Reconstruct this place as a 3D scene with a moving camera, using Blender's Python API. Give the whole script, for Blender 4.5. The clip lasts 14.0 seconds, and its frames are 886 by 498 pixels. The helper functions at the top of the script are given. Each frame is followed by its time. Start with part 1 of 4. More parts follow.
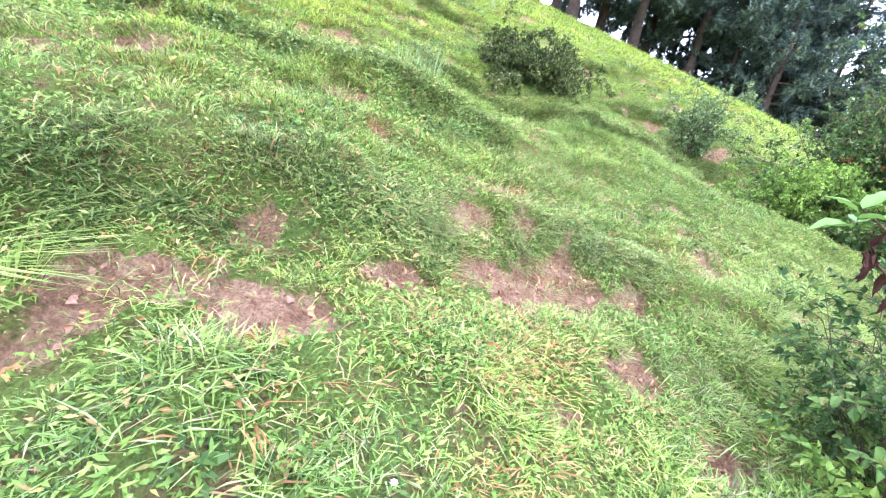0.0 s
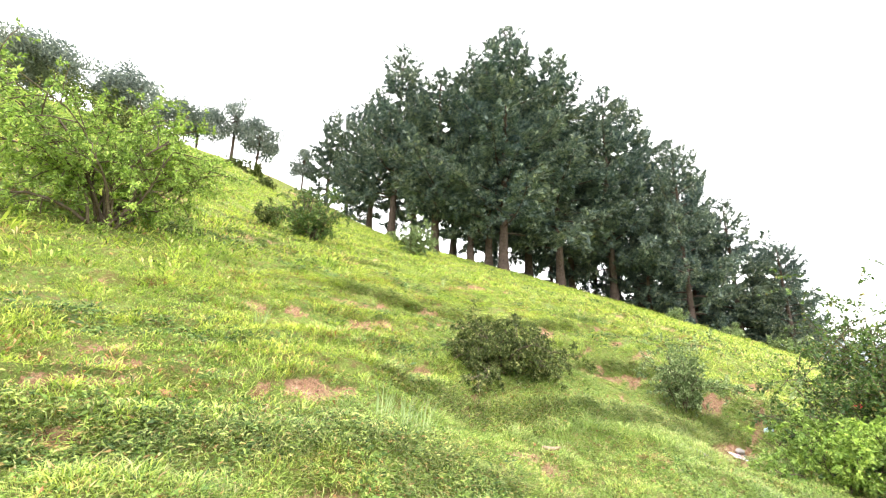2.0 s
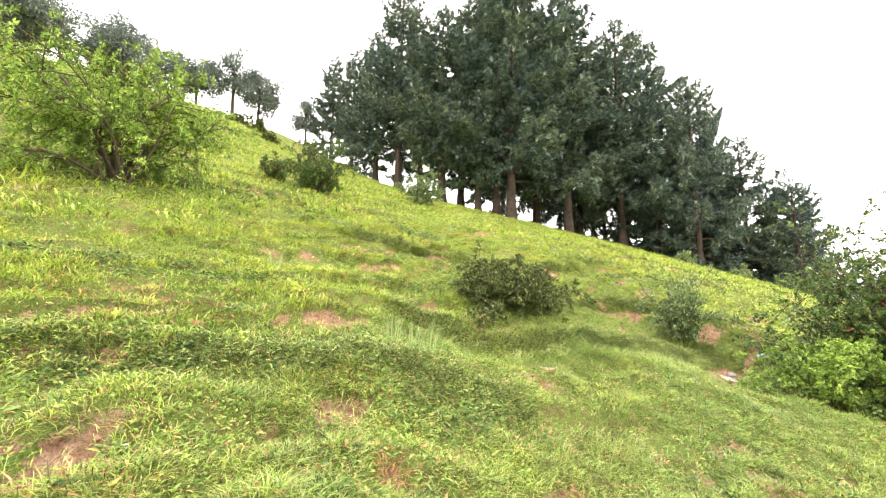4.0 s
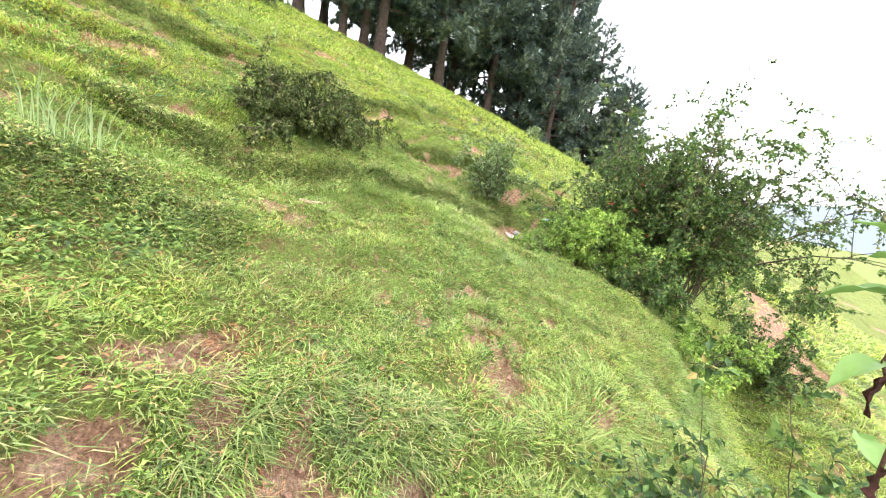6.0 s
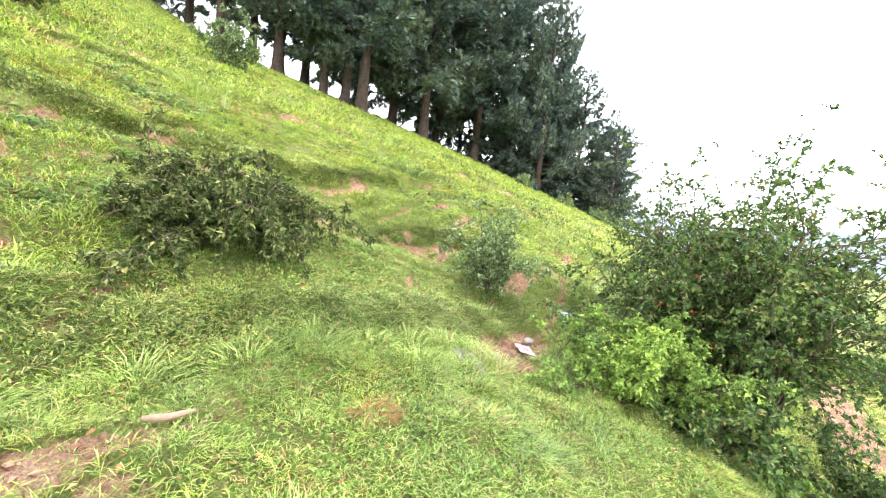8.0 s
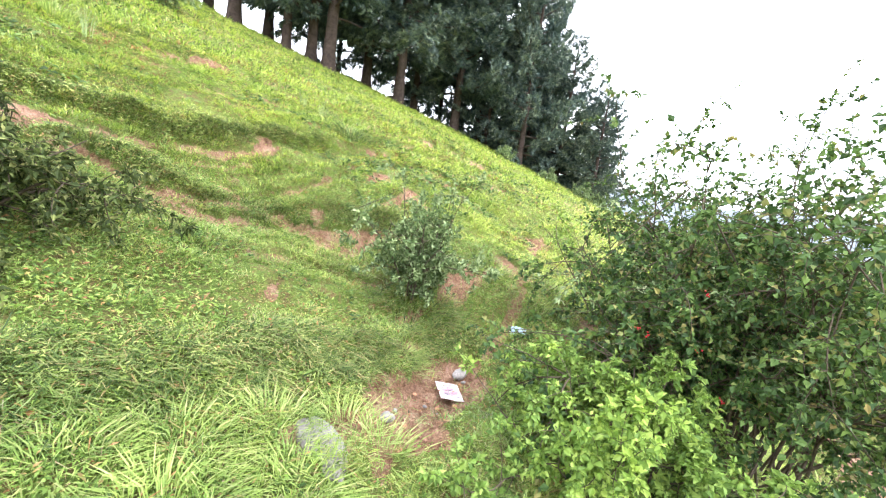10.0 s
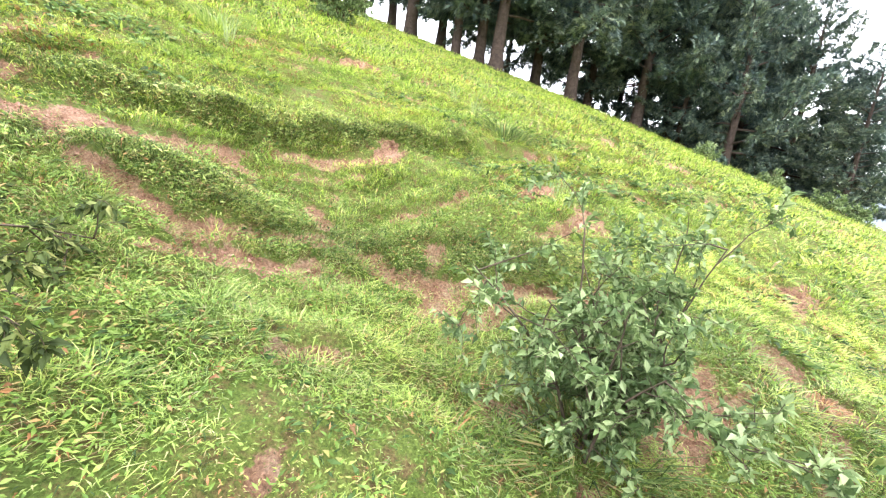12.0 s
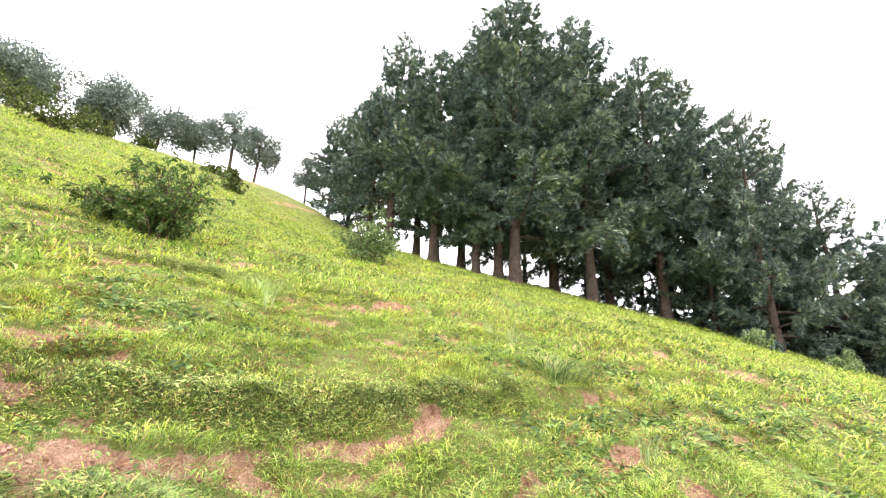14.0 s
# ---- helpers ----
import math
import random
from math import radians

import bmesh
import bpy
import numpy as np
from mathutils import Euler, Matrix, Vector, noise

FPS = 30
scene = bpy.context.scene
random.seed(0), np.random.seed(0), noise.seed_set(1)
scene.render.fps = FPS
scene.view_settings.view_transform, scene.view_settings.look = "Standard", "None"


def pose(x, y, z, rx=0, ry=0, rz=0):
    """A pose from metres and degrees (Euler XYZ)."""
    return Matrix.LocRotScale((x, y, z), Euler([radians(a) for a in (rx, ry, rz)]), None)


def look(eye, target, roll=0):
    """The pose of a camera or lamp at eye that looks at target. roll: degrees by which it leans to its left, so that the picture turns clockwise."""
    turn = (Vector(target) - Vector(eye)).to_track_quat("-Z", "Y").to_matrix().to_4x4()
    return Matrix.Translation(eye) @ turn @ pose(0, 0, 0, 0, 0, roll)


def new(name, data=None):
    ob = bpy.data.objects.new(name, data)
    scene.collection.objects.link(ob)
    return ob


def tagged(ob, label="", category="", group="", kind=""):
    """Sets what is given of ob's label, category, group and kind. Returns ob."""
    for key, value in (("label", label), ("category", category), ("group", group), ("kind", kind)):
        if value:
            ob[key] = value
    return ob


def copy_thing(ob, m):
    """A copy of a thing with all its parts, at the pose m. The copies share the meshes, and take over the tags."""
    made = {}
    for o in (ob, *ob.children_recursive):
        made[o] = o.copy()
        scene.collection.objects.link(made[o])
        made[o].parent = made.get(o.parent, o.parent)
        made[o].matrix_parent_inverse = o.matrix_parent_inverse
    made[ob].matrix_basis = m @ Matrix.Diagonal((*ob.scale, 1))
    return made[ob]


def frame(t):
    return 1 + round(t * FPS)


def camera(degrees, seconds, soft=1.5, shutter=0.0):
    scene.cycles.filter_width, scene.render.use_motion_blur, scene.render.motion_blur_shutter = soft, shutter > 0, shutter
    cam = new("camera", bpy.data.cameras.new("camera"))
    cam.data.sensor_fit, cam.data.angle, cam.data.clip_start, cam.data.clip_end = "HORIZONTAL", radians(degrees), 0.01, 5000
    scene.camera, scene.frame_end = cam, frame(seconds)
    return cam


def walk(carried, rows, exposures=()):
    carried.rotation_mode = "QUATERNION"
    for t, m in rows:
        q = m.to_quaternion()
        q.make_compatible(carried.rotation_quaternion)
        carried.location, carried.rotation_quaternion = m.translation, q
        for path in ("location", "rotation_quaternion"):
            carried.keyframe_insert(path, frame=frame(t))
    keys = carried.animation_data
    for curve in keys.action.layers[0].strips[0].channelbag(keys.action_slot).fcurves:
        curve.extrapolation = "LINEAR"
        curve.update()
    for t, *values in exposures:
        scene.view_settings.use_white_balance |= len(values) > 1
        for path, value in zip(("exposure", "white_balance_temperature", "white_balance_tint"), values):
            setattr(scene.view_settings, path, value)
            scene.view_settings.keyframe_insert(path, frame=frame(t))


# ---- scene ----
cam = camera(95.8, 14.0, 1.2)
PATH = [
    (0, (0.067, 0.004, 1.895), (0.001, 1.894, 1.245), 11.07),
    (0.5, (0.047, 0.301, 1.956), (0.045, 2.217, 1.382), 9.66),
    (1, (-0.018, 0.521, 2.259), (0.012, 2.491, 1.918), 7.12),
    (1.5, (-0.264, 0.694, 2.483), (-0.244, 2.694, 2.498), 4.67),
    (2, (-0.340, 0.624, 2.675), (-0.338, 2.561, 3.176), 2.14),
    (2.2, (-0.342, 0.599, 2.698), (-0.370, 2.501, 3.317), 1.07),
    (4.3, (-0.235, 0.483, 2.424), (-0.271, 2.481, 2.491), 0.55),
    (4.5, (-0.202, 0.476, 2.370), (-0.058, 2.469, 2.278), 3.35),
    (5, (-0.065, 0.467, 2.325), (0.573, 2.340, 2.035), 7.89),
    (5.5, (0.287, 0.674, 2.203), (1.061, 2.482, 1.838), 8.41),
    (6, (0.691, 1.037, 2.345), (1.350, 2.883, 1.946), 9.68),
    (6.5, (0.805, 1.544, 2.448), (1.415, 3.387, 1.965), 12.37),
    (7, (1.002, 2.025, 2.477), (1.627, 3.890, 2.116), 10.43),
    (7.5, (1.122, 2.259, 2.816), (1.759, 4.143, 2.609), 7.31),
    (8, (1.212, 2.611, 2.917), (1.883, 4.486, 2.731), 6.67),
    (8.2, (1.278, 2.696, 2.947), (2.016, 4.545, 2.752), 7.20),
    (10.3, (2.545, 4.114, 3.025), (3.295, 5.930, 2.654), 8.71),
    (10.5, (2.618, 4.323, 3.003), (3.337, 6.134, 2.555), 9.51),
    (11, (2.775, 4.710, 3.075), (3.471, 6.496, 2.507), 12.67),
    (11.5, (3.045, 5.264, 3.025), (3.561, 7.107, 2.443), 10.85),
    (12, (2.839, 5.710, 3.118), (2.820, 7.670, 2.722), 7.62),
    (12.5, (2.638, 6.150, 3.550), (2.551, 8.148, 3.548), 8.73),
    (13, (2.604, 6.184, 3.645), (2.384, 8.127, 4.062), 4.98),
    (13.5, (2.581, 6.202, 3.637), (2.263, 8.102, 4.174), 3.06),
    (14, (2.603, 6.178, 3.643), (2.375, 8.079, 4.222), 2.37),
]
EXPOSURE = [(0.0, 0.84, 5150, 17), (1.0, 0.75, 5750, 14), (2.0, 0.74, 6500, 11), (5.0, 0.5, 6850, 14), (6.5, 0.58, 5900, 11), (8.0, 0.68, 6100, 12), (11.0, 0.62, 5800, 14), (12.0, 0.76, 6000, 13), (12.5, 0.68, 6300, 17), (14.0, 0.6, 6400, 17)]
walk(cam, [(t, look(eye, target, roll)) for t, eye, target, roll in PATH], EXPOSURE)

# ---- light ----
world = bpy.data.worlds.new("overcast_sky")
scene.world = world
world.use_nodes = True
wn, wl = world.node_tree.nodes, world.node_tree.links
sky = wn.new("ShaderNodeTexSky")
sky.sky_type, sky.sun_disc, sky.sun_elevation, sky.sun_rotation = "NISHITA", False, radians(58), radians(150)
sky.dust_density = 6.0
dim = wn.new("ShaderNodeMix")
dim.data_type, dim.blend_type = "RGBA", "MULTIPLY"
dim.inputs[0].default_value = 1.0
wl.new(sky.outputs[0], dim.inputs[6])
dim.inputs[7].default_value = (0.10, 0.10, 0.10, 1)
cloud = wn.new("ShaderNodeMix")
cloud.data_type = "RGBA"
cloud.inputs[0].default_value = 0.86
wl.new(dim.outputs[2], cloud.inputs[6])
cloud.inputs[7].default_value = (1.0, 0.995, 1.0, 1)
wl.new(cloud.outputs[2], wn["Background"].inputs[0])
wn["Background"].inputs[1].default_value = 3.0
sun = new("sun", bpy.data.lights.new("sun", "SUN"))
sun.data.energy, sun.data.angle, sun.data.color = 1.3, radians(30), (1.0, 0.97, 0.9)
sun.matrix_world = look((0, 0, 40), (-9, 12, 10))

# ---- materials ----


def shader(name, rough=0.8, spec=0.3):
    m = bpy.data.materials.new(name)
    m.use_nodes = True
    b = m.node_tree.nodes["Principled BSDF"]
    b.inputs["Roughness"].default_value = rough
    b.inputs["Specular IOR Level"].default_value = spec
    return m, m.node_tree.nodes, m.node_tree.links, b


def ramp(nodes, stops):
    r = nodes.new("ShaderNodeValToRGB")
    while len(r.color_ramp.elements) < len(stops):
        r.color_ramp.elements.new(0.5)
    for e, (p, c) in zip(r.color_ramp.elements, stops):
        e.position, e.color = p, (*c, 1)
    return r


def noise_tex(nodes, links, scale, detail=4.0, rough=0.6):
    g = nodes.new("ShaderNodeNewGeometry")
    n = nodes.new("ShaderNodeTexNoise")
    n.inputs["Scale"].default_value, n.inputs["Detail"].default_value, n.inputs["Roughness"].default_value = scale, detail, rough
    links.new(g.outputs["Position"], n.inputs["Vector"])
    return n


def mixed(nodes, links, a, b, fac, mode="MIX"):
    x = nodes.new("ShaderNodeMix")
    x.data_type, x.blend_type = "RGBA", mode
    for sock, v in ((0, fac), (6, a), (7, b)):
        if hasattr(v, "default_value"):
            links.new(v, x.inputs[sock])
        elif isinstance(v, (int, float)):
            x.inputs[sock].default_value = v
        else:
            x.inputs[sock].default_value = (*v, 1)
    return x.outputs[2]


def leaf_material(name, stops, patch=(0.6, (0.75, 0.8, 0.6), (1.2, 1.15, 1.1)), rough=0.55, glow=0.3, spec=0.35):
    """Leaves and blades: each island its own tone, drifting from patch to patch, with light passing through."""
    m, n, l, b = shader(name, rough, spec)
    g = n.new("ShaderNodeNewGeometry")
    r = ramp(n, stops)
    l.new(g.outputs["Random Per Island"], r.inputs[0])
    t = noise_tex(n, l, patch[0], 3.0)
    p = ramp(n, ((0.3, patch[1]), (0.7, patch[2])))
    l.new(t.outputs[0], p.inputs[0])
    t2 = noise_tex(n, l, patch[0] * 7, 3.0)
    p2 = ramp(n, ((0.34, (0.76, 0.8, 0.78)), (0.64, (1.2, 1.18, 1.12))))
    l.new(t2.outputs[0], p2.inputs[0])
    c = mixed(n, l, mixed(n, l, r.outputs[0], p.outputs[0], 1.0, "MULTIPLY"), p2.outputs[0], 1.0, "MULTIPLY")
    l.new(c, b.inputs["Base Color"])
    tr = n.new("ShaderNodeBsdfTranslucent")
    l.new(c, tr.inputs[0])
    s = n.new("ShaderNodeMixShader")
    s.inputs[0].default_value = glow
    l.new(b.outputs[0], s.inputs[1])
    l.new(tr.outputs[0], s.inputs[2])
    l.new(s.outputs[0], n["Material Output"].inputs[0])
    return m


def plain_material(name, lo, hi, scale=8.0, rough=0.85, bump=0.4, spec=0.2, dist=0.02, fine=6.0):
    m, n, l, b = shader(name, rough, spec)
    a, c = noise_tex(n, l, scale, 8.0, 0.7), noise_tex(n, l, scale * fine, 5.0, 0.7)
    r = ramp(n, ((0.3, lo), (0.7, hi)))
    l.new(a.outputs[0], r.inputs[0])
    f = ramp(n, ((0.3, (0.7, 0.7, 0.7)), (0.7, (1.2, 1.2, 1.2))))
    l.new(c.outputs[0], f.inputs[0])
    l.new(mixed(n, l, r.outputs[0], f.outputs[0], 1.0, "MULTIPLY"), b.inputs["Base Color"])
    k = n.new("ShaderNodeBump")
    k.inputs["Strength"].default_value, k.inputs["Distance"].default_value = bump, dist
    l.new(c.outputs[0], k.inputs["Height"])
    l.new(k.outputs[0], b.inputs["Normal"])
    return m


def ground_material():
    """Red soil where the turf is open, mossy thatch under the grass elsewhere."""
    m, n, l, b = shader("turf_and_soil", 0.9, 0.15)
    big, mid, fine = noise_tex(n, l, 1.3, 5), noise_tex(n, l, 9, 8, 0.7), noise_tex(n, l, 70, 6, 0.75)
    soil = ramp(n, ((0.3, (0.14, 0.068, 0.042)), (0.43, (0.35, 0.19, 0.118)), (0.58, (0.49, 0.30, 0.20)), (0.75, (0.60, 0.43, 0.31))))
    l.new(mid.outputs[0], soil.inputs[0])
    turf = ramp(n, ((0.3, (0.11, 0.165, 0.035)), (0.48, (0.18, 0.255, 0.05)), (0.64, (0.235, 0.295, 0.07)), (0.78, (0.23, 0.16, 0.075))))
    l.new(big.outputs[0], turf.inputs[0])
    thatch = n.new("ShaderNodeMapRange")
    thatch.inputs[1].default_value, thatch.inputs[2].default_value = 0.46, 0.62
    l.new(noise_tex(n, l, 14, 7, 0.72).outputs[0], thatch.inputs[0])
    dead = n.new("ShaderNodeRGB")
    dead.outputs[0].default_value = (0.22, 0.16, 0.07, 1)
    grain = ramp(n, ((0.34, (0.42, 0.42, 0.42)), (0.66, (1.3, 1.3, 1.3))))
    l.new(fine.outputs[0], grain.inputs[0])
    at = n.new("ShaderNodeAttribute")
    at.attribute_name = "bare"
    ragged = n.new("ShaderNodeMath")
    ragged.operation = "MULTIPLY_ADD"
    rag = noise_tex(n, l, 32, 5, 0.7)
    l.new(rag.outputs[0], ragged.inputs[0])
    ragged.inputs[1].default_value = 1.3
    ragged.inputs[2].default_value = -0.65
    total = n.new("ShaderNodeMath")
    total.operation = "ADD"
    l.new(ragged.outputs[0], total.inputs[0])
    l.new(at.outputs["Fac"], total.inputs[1])
    edge = n.new("ShaderNodeMapRange")
    edge.inputs[1].default_value, edge.inputs[2].default_value = 0.42, 0.58
    l.new(total.outputs[0], edge.inputs[0])
    c = mixed(n, l, mixed(n, l, turf.outputs[0], dead.outputs[0], thatch.outputs[0]), soil.outputs[0], edge.outputs[0])
    l.new(mixed(n, l, c, grain.outputs[0], 1.0, "MULTIPLY"), b.inputs["Base Color"])
    k = n.new("ShaderNodeBump")
    k.inputs["Strength"].default_value, k.inputs["Distance"].default_value = 1.0, 0.035
    l.new(fine.outputs[0], k.inputs["Height"])
    l.new(k.outputs[0], b.inputs["Normal"])
    return m


MAT_GROUND = ground_material()
MAT_GRASS = leaf_material("short_grass", ((0.0, (0.06, 0.11, 0.02)), (0.18, (0.22, 0.34, 0.045)), (0.4, (0.42, 0.55, 0.08)), (0.66, (0.53, 0.64, 0.115)), (0.87, (0.58, 0.65, 0.20)), (0.94, (0.58, 0.46, 0.23)), (1.0, (0.42, 0.24, 0.12))), (0.8, (0.74, 0.82, 0.9), (1.15, 1.06, 0.95)), 0.5, 0.3, 0.4)
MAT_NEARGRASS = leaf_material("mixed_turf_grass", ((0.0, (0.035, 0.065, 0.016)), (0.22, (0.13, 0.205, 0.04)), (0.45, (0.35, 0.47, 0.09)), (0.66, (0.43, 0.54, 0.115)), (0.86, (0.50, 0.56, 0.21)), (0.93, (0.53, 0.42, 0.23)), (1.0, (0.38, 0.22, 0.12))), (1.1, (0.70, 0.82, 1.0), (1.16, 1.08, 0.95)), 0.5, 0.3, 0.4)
MAT_TUFT = leaf_material("coarse_grass", ((0.0, (0.05, 0.085, 0.03)), (0.5, (0.17, 0.245, 0.075)), (0.85, (0.36, 0.42, 0.17)), (0.93, (0.50, 0.42, 0.23)), (1.0, (0.36, 0.22, 0.11))))
MAT_HERB = leaf_material("creeping_herb", ((0.0, (0.09, 0.16, 0.03)), (0.5, (0.19, 0.30, 0.06)), (0.9, (0.36, 0.46, 0.13)), (0.95, (0.5, 0.34, 0.16)), (1.0, (0.36, 0.16, 0.08))), rough=0.5, spec=0.3)
MAT_BENCHHERB = leaf_material("bench_weed", ((0.0, (0.035, 0.06, 0.018)), (0.3, (0.13, 0.20, 0.05)), (0.55, (0.33, 0.42, 0.11)), (0.88, (0.52, 0.58, 0.22)), (0.95, (0.46, 0.33, 0.16)), (1.0, (0.36, 0.20, 0.10))), rough=0.5, spec=0.3)
MAT_MOUND = leaf_material("mound_weed", ((0.0, (0.04, 0.075, 0.024)), (0.5, (0.10, 0.175, 0.045)), (0.9, (0.25, 0.35, 0.10)), (0.96, (0.34, 0.24, 0.11)), (1.0, (0.22, 0.11, 0.06))), rough=0.5, spec=0.3)
MAT_PALE = leaf_material("pale_tall_grass", ((0.0, (0.20, 0.30, 0.08)), (0.6, (0.36, 0.46, 0.14)), (1.0, (0.52, 0.53, 0.26))))
MAT_BLUEGRASS = leaf_material("blue_green_stalk", ((0.0, (0.26, 0.36, 0.18)), (1.0, (0.44, 0.52, 0.30))))
MAT_STRAW = leaf_material("dead_grass", ((0.0, (0.24, 0.11, 0.05)), (0.5, (0.40, 0.19, 0.09)), (1.0, (0.52, 0.33, 0.18))), glow=0.15)
MAT_CYPRESS = leaf_material("cypress_spray", ((0.0, (0.036, 0.058, 0.06)), (0.5, (0.098, 0.142, 0.125)), (0.9, (0.215, 0.27, 0.195)), (1.0, (0.33, 0.38, 0.26))), (0.35, (0.75, 0.85, 1.0), (1.3, 1.2, 1.0)), 0.5, 0.2, 0.4)
# crest tree leaves: distance haze put into the colour as paler blue-grey
MAT_HAZED_RIDGE = leaf_material("hazed_ridge_leaf", ((0.0, (0.10, 0.13, 0.125)), (0.5, (0.165, 0.20, 0.18)), (1.0, (0.28, 0.32, 0.26))), (0.3, (0.8, 0.85, 0.9), (1.2, 1.15, 1.1)))
MAT_DARKLEAF = leaf_material("dark_shrub_leaf", ((0.0, (0.034, 0.05, 0.018)), (0.5, (0.08, 0.11, 0.036)), (0.82, (0.19, 0.235, 0.08)), (1.0, (0.38, 0.38, 0.17))), (2.0, (0.75, 0.78, 0.7), (1.25, 1.2, 1.05)), 0.6, 0.25, 0.2)
MAT_BRIGHTLEAF = leaf_material("bright_shrub_leaf", ((0.0, (0.11, 0.19, 0.04)), (0.5, (0.25, 0.38, 0.08)), (1.0, (0.44, 0.56, 0.15))), (1.2, (0.7, 0.75, 0.7), (1.25, 1.2, 1.0)))
MAT_GREYLEAF = leaf_material("grey_green_leaf", ((0.0, (0.08, 0.13, 0.05)), (0.5, (0.20, 0.28, 0.12)), (1.0, (0.44, 0.52, 0.31))))
MAT_HEDGELEAF = leaf_material("thorn_bush_leaf", ((0.0, (0.035, 0.07, 0.022)), (0.45, (0.085, 0.15, 0.042)), (0.85, (0.19, 0.28, 0.075)), (1.0, (0.30, 0.24, 0.09))), (1.5, (0.7, 0.8, 0.75), (1.25, 1.2, 1.1)))
MAT_BROADLEAF = leaf_material("broad_plant_leaf", ((0.0, (0.14, 0.25, 0.08)), (0.6, (0.24, 0.38, 0.12)), (1.0, (0.38, 0.50, 0.18))), rough=0.45)
MAT_DEADLEAF = plain_material("withered_leaf", (0.035, 0.012, 0.012), (0.10, 0.04, 0.03), 30)
MAT_BARK = plain_material("cypress_bark", (0.05, 0.036, 0.03), (0.145, 0.105, 0.085), 5, 0.9, 0.8, dist=0.05)
MAT_TWIG = plain_material("shrub_bark", (0.06, 0.045, 0.03), (0.17, 0.13, 0.09), 14)
MAT_STEM = plain_material("brown_stem", (0.055, 0.03, 0.02), (0.15, 0.09, 0.055), 20)
MAT_STONE = plain_material("grey_stone", (0.22, 0.20, 0.19), (0.42, 0.39, 0.36), 12)
MAT_CLAY = plain_material("clay_stone", (0.40, 0.19, 0.10), (0.55, 0.30, 0.18), 14)
MAT_SOIL = plain_material("red_soil", (0.22, 0.10, 0.07), (0.52, 0.32, 0.23), 9)
MAT_WOOD = plain_material("peeled_wood", (0.26, 0.18, 0.12), (0.38, 0.27, 0.19), 9)
MAT_PAPER = plain_material("printed_paper", (0.60, 0.50, 0.54), (0.70, 0.62, 0.66), 5, 0.6, 0.1)
MAT_PINK = plain_material("pink_print", (0.75, 0.30, 0.38), (0.80, 0.42, 0.48), 15, 0.6, 0.05)
MAT_INK = plain_material("dark_print", (0.20, 0.16, 0.22), (0.32, 0.26, 0.34), 15, 0.6, 0.05)
MAT_PLASTIC = plain_material("blue_plastic", (0.35, 0.50, 0.68), (0.62, 0.74, 0.85), 18, 0.35, 0.3, 0.5)
MAT_BERRY = plain_material("red_berry", (0.50, 0.02, 0.03), (0.68, 0.05, 0.05), 30, 0.4, 0.1, 0.5)
MAT_POLE = plain_material("pole_wood", (0.20, 0.19, 0.19), (0.32, 0.31, 0.31), 4)


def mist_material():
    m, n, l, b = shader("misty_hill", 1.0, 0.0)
    # the haze is painted: almost black base under an even pale blue glow
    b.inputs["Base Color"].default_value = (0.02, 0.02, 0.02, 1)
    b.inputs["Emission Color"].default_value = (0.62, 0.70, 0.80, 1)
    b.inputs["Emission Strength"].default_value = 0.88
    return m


MAT_MIST = mist_material()

# ---- the hillside ----
UP = np.array((-0.598, 0.8015))      # uphill
ALONG = np.array((0.8015, 0.598))    # along the slope
SWELLS = ((0.0, 0.9, 0.2, 1.2), (-1.6, 1.9, 0.2, 0.9), (0.2, 5.3, -0.26, 0.9), (3.2, 6.4, -0.2, 0.9), (2.3, 8.3, -0.25, 1.1),
          (1.3, 9.5, -0.22, 0.8), (-1.4, 9.8, 0.28, 1.5), (4.0, 10.6, 0.13, 1.4), (7.1, 10.4, -0.2, 1.4), (7.5, 14.5, 0.25, 3.0),
          (5.2, 8.0, 0.18, 0.7), (32.0, 20.0, 1.6, 7.0), (62.0, 33.0, 7.0, 16.0), (2.5, 3.4, 0.05, 1.0),
          (-0.8, 9.4, -0.27, 1.3), (3.6, 7.4, -0.23, 0.75), (4.8, 7.4, 0.04, 0.75), (4.2, 4.3, 0.17, 0.75), (-0.5, 3.1, 0.11, 0.75), (1.7, 4.7, 0.12, 0.75), (-1.2, 4.2, 0.11, 0.75), (5.2, 8.1, 0.04, 0.75), (2.1, 8.6, -0.08, 0.75), (0.3, 2.2, -0.10, 0.75), (1.1, 3.1, -0.05, 0.75), (2.0, 3.5, -0.06, 0.75))
TRAIL = ((-0.1, 4.75), (0.9, 4.72), (1.7, 5.2), (2.6, 5.7), (3.2, 6.05), (3.75, 6.45), (4.4, 7.0), (4.95, 7.5), (5.25, 8.2))
LOWER_TRAIL = ((8.6, 4.6), (9.4, 5.6), (10.2, 6.5), (11.4, 7.1), (13.0, 9.0))
